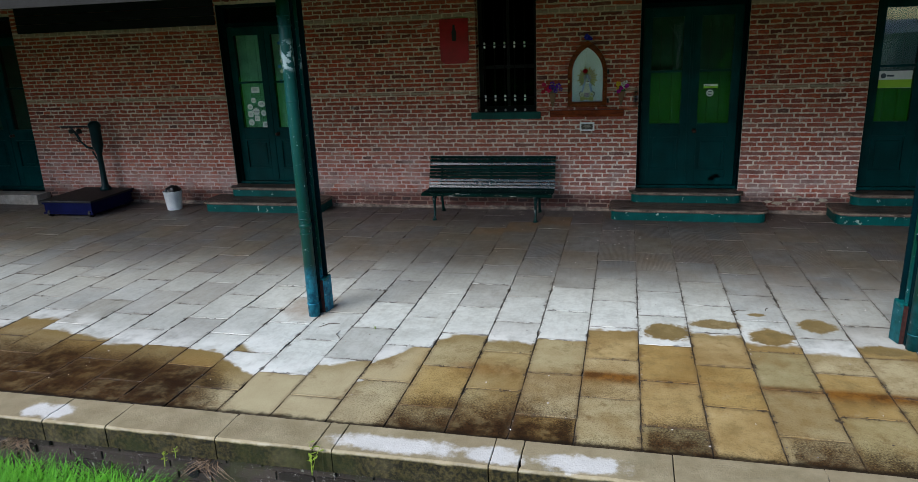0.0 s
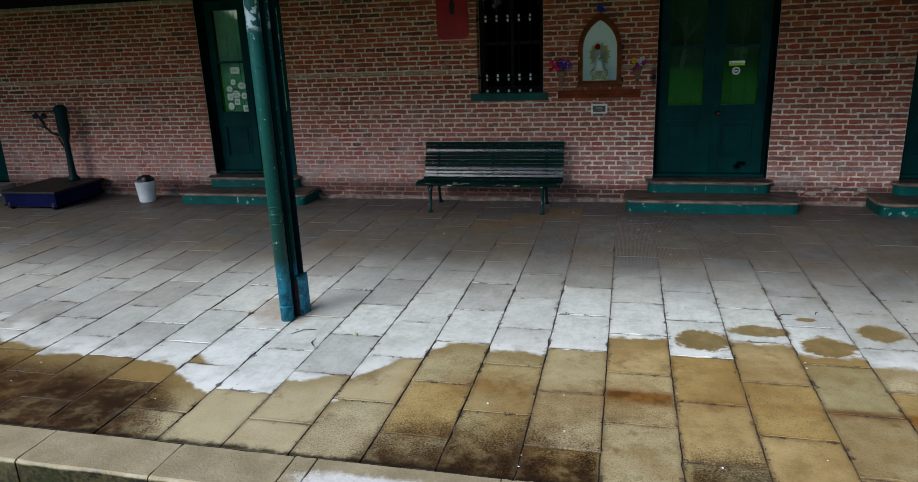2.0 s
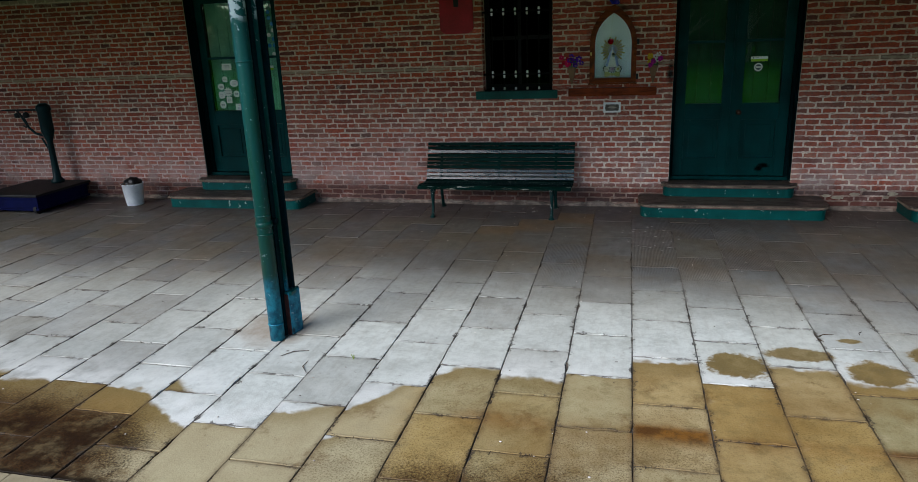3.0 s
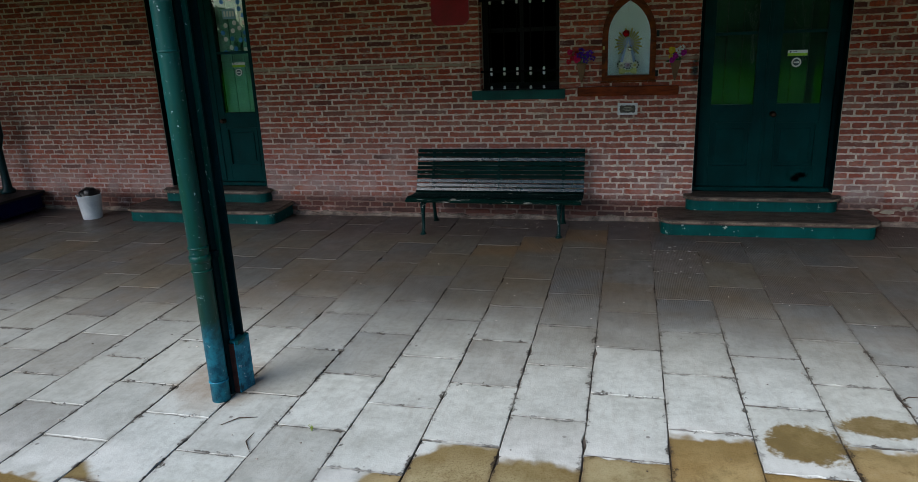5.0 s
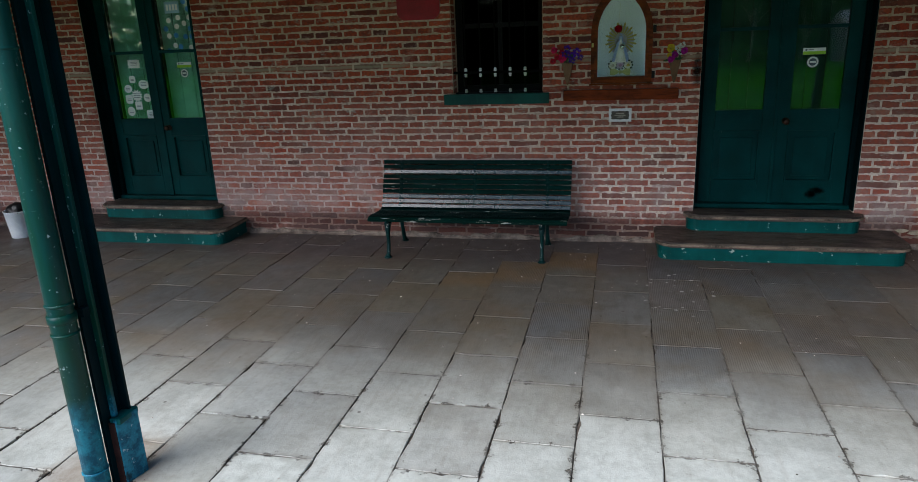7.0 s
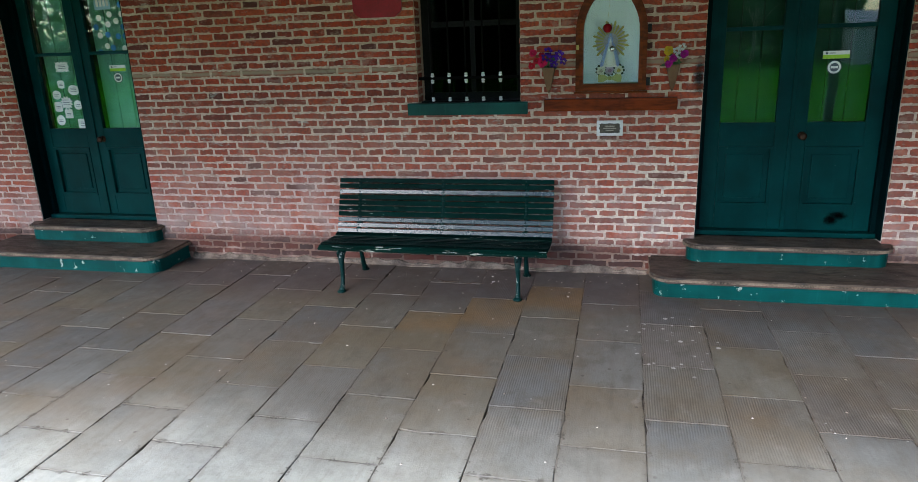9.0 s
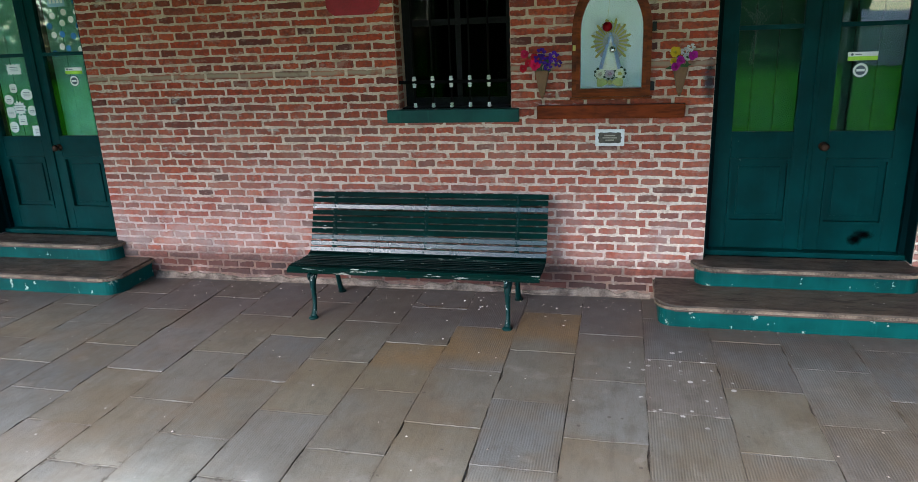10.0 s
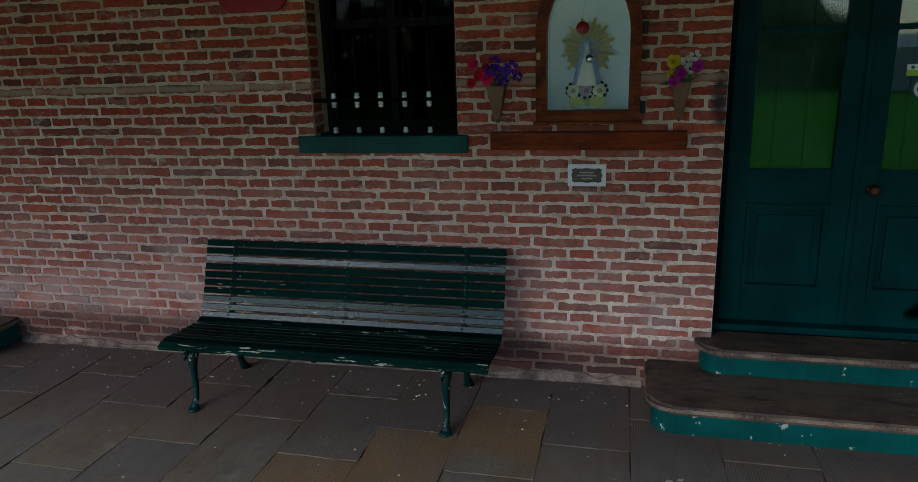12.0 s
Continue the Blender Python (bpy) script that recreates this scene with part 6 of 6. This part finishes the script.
banner(1.03, 1.695, 0.18, 0.055)
seal(1.025, 1.605, 0.1)
banner(-5.075, 1.758, 0.17, 0.055)
seal(-5.085, 1.673, 0.095)
banner(3.235, 1.73, 0.38, 0.21)
m = Nodes("black_soot")
x, y, z = m.xyz()
wob = m.math("MULTIPLY", m.math("SUBTRACT", m.noise(16.0, 6.0, 0.75), 0.5), 2.0)
soot = m.math("MAXIMUM", near_to(m, x, z, 1.165, 0.48, 0.045, 0.025, wob, 0.8), near_to(m, x, z, 1.115, 0.445, 0.034, 0.03, wob, 0.8))
SOOT = m.done((0.002, 0.002, 0.002), 1.0, Specular_IOR_Level=0.0, Alpha=m.math("MULTIPLY", soot, 0.62))
bm = bmesh.new()
prism(bm, arc(1.14, 0.46, 0.13, 0, 345, 23), 0.1672, 0.1685, "y")
tagged(part("soot_mark", bm, SOOT), "black soot smudge on the green door", "stain")

# ---- plaque plate, sign figure, wall patch ----
BRONZE = plain("dull_bronze", (0.09, 0.075, 0.06), 0.5, 0.4, 0.4, 30.0)
bm = bmesh.new()
o = []
for i in range(28):
    a = 2 * math.pi * i / 28
    k = 1 + 0.05 * math.cos(8 * a)
    o.append((-0.582 + max(-1, min(1, 1.25 * math.cos(a))) * 0.078 * k, 1.197 + max(-1, min(1, 1.3 * math.sin(a))) * 0.037 * k))
prism(bm, o, -0.026, -0.0205, "y")
plate = part("plate", bm, BRONZE, plaque, "dull bronze plate with raised lettering")
for i, (w, z) in enumerate(((0.075, 1.213), (0.1, 1.197), (0.06, 1.181))):
    part("line", boxed((-0.582 - w / 2, -0.028, z - 0.004), (-0.582 + w / 2, -0.0262, z + 0.004)), plain("worn_bronze", (0.3, 0.26, 0.2), 0.45, 0.5), plate)
bm = prism(bmesh.new(), [(-2.45, 2.4), (-2.39, 2.4), (-2.385, 2.52), (-2.4, 2.56), (-2.405, 2.62), (-2.435, 2.62), (-2.44, 2.56), (-2.455, 2.52)], -0.0325, -0.0305, "y")
sign = bpy.data.objects["sign"]
part("figure", bm, DARK, sign, "small black figure")
m = Nodes("slate_grey_cement")
x, y, z = m.xyz()
wob = m.math("MULTIPLY", m.math("SUBTRACT", m.noise(16.0, 6.0, 0.7), 0.5), 1.6)
PATCH = m.done(m.mix(m.noise(9.0, 5.0), (0.035, 0.037, 0.045), (0.1, 0.1, 0.11)), 0.9, 0.0, m.bump(m.noise(40.0, 5.0), 0.6, 0.006), Alpha=m.math("MULTIPLY", near_to(m, x, z, 0.06, 1.58, 0.03, 0.12, wob, 0.8), 0.6))
bm = bmesh.new()
pts = [(0.02, 1.44), (0.05, 1.43), (0.09, 1.45), (0.092, 1.7), (0.06, 1.73), (0.035, 1.7), (0.015, 1.6)]
prism(bm, pts, -0.0125, -0.004, "y")
tagged(part("cement_patch", bm, PATCH), "dark grey cement patch beside a door", "patch")


# ---- shrine contents ----
GOLD = plain("pale_gold_paint", (0.5, 0.42, 0.11), 0.5, 0.0, 0.15)
BALL = plain("red_glass_ball", (0.3, 0.0, 0.003), 0.06, 0.0, 0.05, 6.0, 0.0)
m = Nodes("painted_plaster")
x, y, z = m.xyz()
side = m.math("ABSOLUTE", m.math("SUBTRACT", x, -0.592))
col = m.mix(m.span(m.math("SUBTRACT", side, m.math("MULTIPLY", m.math("SUBTRACT", 1.86, z), 0.24)), 0.0, 0.008), (0.8, 0.77, 0.68), (0.36, 0.46, 0.75))
col = m.mix(m.span(m.noise(90.0, 3.0), 0.62, 0.7), col, (0.55, 0.45, 0.2))
ROBE = m.done(col, 0.5, 0.0, m.bump(m.noise(70.0, 3.0), 0.4, 0.004))
bm = lathe(bmesh.new(), [(0.078, 0.0), (0.075, 0.02), (0.055, 0.09), (0.04, 0.14), (0.034, 0.165), (0.02, 0.175), (0.018, 0.185), (0.021, 0.2), (0.018, 0.216), (0.006, 0.226), (0.012, 0.23), (0.006, 0.246)], 20, (-0.592, 0.035, 1.66))
tagged(part("figurine", bm, ROBE, None, "", True), "small painted plaster figurine in a blue and white robe", "figurine")
halo = empty("sunburst")
tagged(halo, "pale gold sunburst halo of flat rays behind a figurine", "halo")
for i in range(19):
    a = radians(-42 + i * (264 / 18))
    r0, r1 = 0.055, 0.142 if i % 2 == 0 else 0.122
    c = Vector((-0.592, 0.085, 1.845))
    d, sd = Vector((math.cos(a), 0, math.sin(a) * 1.12)), Vector((-math.sin(a), 0, math.cos(a)))
    bm = bmesh.new()
    o = [c + d * r0 - sd * 0.005, c + d * r0 + sd * 0.005, c + d * r1 * 0.92 + sd * 0.0085, c + d * r1, c + d * r1 * 0.92 - sd * 0.0085]
    prism(bm, [(p.x, p.z) for p in o], 0.082, 0.09, "y")
    part("ray", bm, GOLD, halo)
bm = prism(bmesh.new(), [(-0.592 + math.cos(t) * 0.112, 1.845 + math.sin(t) * 0.125) for t in (i * 0.2618 for i in range(24))], 0.0905, 0.096, "y")
part("disc", bm, plain("silvery_card", (0.5, 0.46, 0.5), 0.5), halo, "silvery backing disc")
bm = bmesh.new()
bmesh.ops.create_uvsphere(bm, u_segments=20, v_segments=14, radius=0.033)
bmesh.ops.translate(bm, verts=bm.verts, vec=(-0.615, -0.008, 1.945))
ball = tagged(part("glass_ball", bm, BALL, None, "", True), "shiny red glass ball hung on a thread", "ornament")
part("cap", lathe(bmesh.new(), [(0.008, 0), (0.008, 0.01), (0.003, 0.014)], 10, (-0.615, -0.008, 1.976)), GOLD, ball)
part("thread", tube(bmesh.new(), [(-0.615, -0.008, 1.988), (-0.595, -0.008, 2.235)], 0.0008, 5), GOLD, ball)
bm = bmesh.new()
bmesh.ops.create_uvsphere(bm, u_segments=18, v_segments=12, radius=0.024)
bmesh.ops.translate(bm, verts=bm.verts, vec=(-0.578, -0.012, 1.795))
tagged(part("silver_ball", bm, plain("silver_glass", (0.7, 0.7, 0.68), 0.08, 1.0, 0.05), None, "", True), "small silver ball in front of a figurine", "ornament")


def bloom(bm, c, r, seed, petals=14):
    """A rose-like bloom of cupped petals facing the viewer."""
    q = random.Random(seed)
    c = Vector(c)
    for i in range(petals):
        ringk = i / petals
        a = i * 2.4 + q.uniform(-0.2, 0.2)
        rr = r * (0.25 + 0.75 * ringk)
        out = Vector((math.cos(a), 0, math.sin(a)))
        sd = Vector((-math.sin(a), 0, math.cos(a)))
        fwd = Vector((0, -1, 0)) * r * (1.0 - 0.9 * ringk)
        b = c + out * rr * 0.15
        t = c + out * rr + fwd * 0.8
        vs = [bm.verts.new(p) for p in (b, b * 0.5 + t * 0.5 + sd * rr * 0.55 + fwd * 0.25, t + sd * rr * 0.28, t - sd * rr * 0.28, b * 0.5 + t * 0.5 - sd * rr * 0.55 + fwd * 0.25)]
        bm.faces.new(vs)
    return bm


CREAM, LILAC = plain("cream_petals", (0.72, 0.7, 0.55), 0.6, 0.0, 0.1), plain("lilac_petals", (0.5, 0.4, 0.48), 0.6, 0.0, 0.1)
for i, (x, mat, word) in enumerate(((-0.656, CREAM, "cream"), (-0.592, LILAC, "pale lilac"), (-0.525, CREAM, "cream"))):
    bm = bloom(bmesh.new(), (x, -0.018, 1.637), 0.036, 300 + i, 26)
    rose = part("rose", bm, mat)
    part("core", bloom(bmesh.new(), (x, -0.042, 1.637), 0.016, 330 + i, 14), plain("rose_core", ((0.45, 0.42, 0.3), (0.36, 0.2, 0.3), (0.5, 0.42, 0.1))[i], 0.6), rose)
    lb = bmesh.new()
    for k in range(9):
        a = k * 0.7 + i
        c, d, sd = Vector((x, 0.004, 1.637)), Vector((math.cos(a), -0.05, math.sin(a))), Vector((-math.sin(a), 0, math.cos(a)))
        lb.faces.new([lb.verts.new(p) for p in (c + d * 0.02, c + d * 0.038 + sd * 0.012, c + d * 0.047, c + d * 0.038 - sd * 0.012)])
    part("leaf", lb, plain("dark_cloth_leaf", (0.02, 0.05, 0.025), 0.6), rose, "dark green cloth leaves")
    tagged(rose, word + " artificial rose at the foot of a figurine", "flower", "roses in the shrine")
BOW = plain("pale_yellow_ribbon", (0.5, 0.48, 0.17), 0.4, 0.0, 0.15)
bow = tagged(part("bow", boxed((-0.605, -0.02, 1.562), (-0.577, 0.0, 1.592), 0.006), BOW), "pale yellow ribbon bow in the shrine", "bow")
for sgn in (-1, 1):
    bm = prism(bmesh.new(), [(-0.591 + sgn * p, z) for p, z in ((0.012, 1.57), (0.05, 1.55), (0.085, 1.548), (0.09, 1.58), (0.082, 1.612), (0.045, 1.606), (0.012, 1.586))], -0.016, 0.004, "y")
    bmesh.ops.bevel(bm, geom=list(bm.edges), offset=0.004, segments=2, affect="EDGES")
    part("loop", bm, BOW, bow)
bm = bmesh.new()
for i in range(9):
    for j in range(4):
        cx, cz = -0.712 + i * 0.03 + (j % 2) * 0.015, 1.548 + j * 0.017
        o = [(cx + math.cos(t) * 0.009, cz + math.sin(t) * 0.009) for t in (k * 0.785 for k in range(8))]
        n = [(cx + math.cos(t) * 0.006, cz + math.sin(t) * 0.006) for t in (k * 0.785 for k in range(8))]
        band(bm, o, n, 0.006, 0.008)
tagged(part("lace_cloth", bm, PAPER), "white crochet lace cloth under a figurine", "lace")
part("lock_plate", boxed((-0.842, -0.067, 1.797), (-0.822, -0.0625, 1.832), 0.003), GOLD, shrine)
bm = bloom(bmesh.new(), (-0.593, -0.05, 2.385), 0.045, 9, 20)
bloom(bm, (-0.55, -0.05, 2.37), 0.03, 10, 14)
tagged(part("blue_flower", bm, plain("deep_blue_petals", (0.02, 0.02, 0.35), 0.6)), "deep blue artificial flower on top of a shrine", "flower")

# ---- flower holders ----
CONE = plain("brown_card_cone", (0.16, 0.085, 0.04), 0.7, 0.0, 0.3)
PETALS = {"red": plain("red_petals", (0.36, 0.001, 0.012), 0.7, 0.0, 0.5), "crimson": plain("crimson_petals", (0.5, 0.003, 0.06), 0.7, 0.0, 0.5), "purple": plain("purple_petals", (0.06, 0.006, 0.25), 0.7, 0.0, 0.6), "magenta": plain("magenta_petals", (0.42, 0.004, 0.25), 0.7, 0.0, 0.5), "yellow": plain("yellow_petals", (0.6, 0.4, 0.01), 0.6), "white": plain("white_petals", (0.6, 0.6, 0.55), 0.6)}
STEM = plain("plastic_stem", (0.03, 0.08, 0.02), 0.6)


def flowers(cx, blooms, label, seed):
    root = empty("flower_holder", (cx, -0.055, 1.5))
    tagged(root, label, "flowers", "flower holders beside the shrine")
    bm = bmesh.new()
    box(bm, (-0.014, -0.014, 0.0), (0.014, 0.044, 0.17))
    for v in bm.verts:
        if v.co.z > 0.1:
            v.co.x *= 3.5
            v.co.y = v.co.y * 1.5 - 0.02 if v.co.y < 0 else v.co.y
    bmesh.ops.bevel(bm, geom=list(bm.edges), offset=0.003, segments=2, affect="EDGES")
    part("cone", bm, CONE, root, "brown tapering wall cone")
    part("knob", lathe(bmesh.new(), [(0.004, -0.022), (0.011, -0.015), (0.011, -0.006), (0.006, 0.0)], 10, (0, 0.012, 0)), CONE, root, "", True)
    q = random.Random(seed)
    for dx, dz, r, colour in blooms:
        dy = -0.035 + q.uniform(-0.02, 0.02)
        part("stem", tube(bmesh.new(), [(0, 0, 0.15), (dx * 0.5, dy * 0.6, 0.13 + dz * 0.4), (dx, dy + 0.008, dz)], 0.002, 5), STEM, root)
        bm = bmesh.new()
        if colour in ("purple", "white"):
            for k in range(5):
                a = k * 1.26 + q.uniform(-0.3, 0.3)
                bloom(bm, (dx + math.cos(a) * r * 0.7, dy + q.uniform(-0.012, 0.012), dz + math.sin(a) * r * 0.75), r * 0.55, seed + int(dx * 1000) + k, 10)
        else:
            bloom(bm, (dx, dy, dz), r * 1.05, seed + int(dx * 1000), 30)
        part("bloom", bm, PETALS[colour], root, colour + " bloom")
    for i in range(10):
        a = q.uniform(0, 6.28)
        c = Vector((q.uniform(-0.07, 0.07), -0.02, q.uniform(0.15, 0.26)))
        d, sd = Vector((math.cos(a), -0.3, math.sin(a))) * 0.035, Vector((-math.sin(a), 0, math.cos(a))) * 0.011
        bm = bmesh.new()
        bm.faces.new([bm.verts.new(p) for p in (c - d, c + sd, c + d, c - sd)])
        part("leaf", bm, STEM, root)


flowers(-1.052, [(-0.115, 0.285, 0.03, "crimson"), (-0.125, 0.19, 0.028, "red"), (-0.045, 0.215, 0.042, "crimson"), (-0.05, 0.265, 0.025, "red"), (-0.09, 0.225, 0.028, "red"), (0.0, 0.29, 0.03, "purple"), (0.045, 0.235, 0.032, "purple"), (0.045, 0.19, 0.026, "purple"), (0.085, 0.265, 0.032, "purple"), (0.115, 0.215, 0.024, "purple"), (-0.015, 0.25, 0.03, "purple")], "brown wall cone with red and purple artificial flowers", 400)
flowers(-0.132, [(-0.04, 0.27, 0.036, "yellow"), (-0.05, 0.21, 0.022, "yellow"), (-0.035, 0.175, 0.03, "magenta"), (-0.005, 0.215, 0.03, "magenta"), (0.02, 0.27, 0.026, "white"), (0.055, 0.295, 0.024, "white"), (0.07, 0.245, 0.032, "magenta"), (0.035, 0.235, 0.024, "white")], "brown wall cone with yellow, white and magenta artificial flowers", 500)

# ---- crumbling plaster at the wall foot ----
prng = random.Random(63)
FLAKE = plain("pale_crumbling_plaster", (0.36, 0.31, 0.23), 0.95, 0.0, 0.4, 14.0, 0.8)
for x, z, w, h in ((1.83, 0.17, 0.1, 0.03), (1.95, 0.15, 0.17, 0.035), (2.12, 0.19, 0.13, 0.04), (2.2, 0.245, 0.07, 0.03), (2.5, 0.2, 0.12, 0.05), (2.44, 0.16, 0.06, 0.04)):
    bm = bmesh.new()
    o = [(x + math.cos(a) * w / 2 * prng.uniform(0.65, 1.1), z + math.sin(a) * h / 2 * prng.uniform(0.6, 1.15)) for a in (0.449 * q for q in range(14))]
    prism(bm, o, -0.02 - prng.uniform(0, 0.012), 0.0, "y")
    bmesh.ops.bevel(bm, geom=[e for e in bm.edges if max(v.co.y for v in e.verts) < -0.001], offset=0.004, segments=2, affect="EDGES")
    tagged(part("plaster_flake", bm, FLAKE), "pale crumbling flake of plaster on the wall foot", "plaster", "flakes of plaster on the wall")

# ---- litter on the paving ----
lrng = random.Random(31)
TWIG = plain("dry_twig", (0.05, 0.03, 0.018), 0.9)
for x, y, l, a in ((0.98, -3.62, 0.12, 0.4), (1.22, -3.55, 0.07, 1.1), (0.93, -3.7, 0.05, 2.2), (-2.62, -4.45, 0.2, 0.6), (-2.45, -4.62, 0.16, 1.9), (-1.62, -0.42, 0.16, 0.2), (-1.85, -0.36, 0.2, 2.9), (-3.25, -0.28, 0.06, 0.8)):
    d = Vector((math.cos(a), math.sin(a), 0)) * l
    q = Vector((-d.y, d.x, 0)) * 0.18
    c = Vector((x, y, 0.005))
    bm = tube(bmesh.new(), [c - d * 0.5, c + q, c + d * 0.5], [0.002, 0.0032, 0.0015], 6)
    tagged(part("twig", bm, TWIG), "small dry twig lying on the paving", "twig", "twigs on the paving")
v, f = [], []
for i in range(420):
    if i < 260:
        x, y = lrng.uniform(-4.6, 2.6), -0.08 - abs(lrng.gauss(0, 0.22))
    else:
        x, y = lrng.uniform(-5, 2.5), lrng.uniform(-5.9, -0.6)
    if -0.3 < x < 1.8 and y > -0.6:
        continue
    k = lrng.uniform(0.003, 0.009)
    o = len(v)
    for j in range(5):
        a = j * 1.2566 + lrng.uniform(-0.3, 0.3)
        v.append((x + math.cos(a) * k, y + math.sin(a) * k, 0.003))
    v.append((x, y, 0.004 + k * 0.5))
    f += [(o + j, o + (j + 1) % 5, o + 5) for j in range(5)]
m = Nodes("mortar_crumbs")
CRUMB = m.done(m.ramp(m.island(), (0.0, (0.05, 0.035, 0.025)), (0.5, (0.35, 0.3, 0.25)), (1.0, (0.7, 0.66, 0.6))), 0.9)
tagged(new("crumbs", mesh_of("crumbs", v, f, CRUMB)), "scattered mortar crumbs and leaf bits on the paving", "litter", kind="stuff")
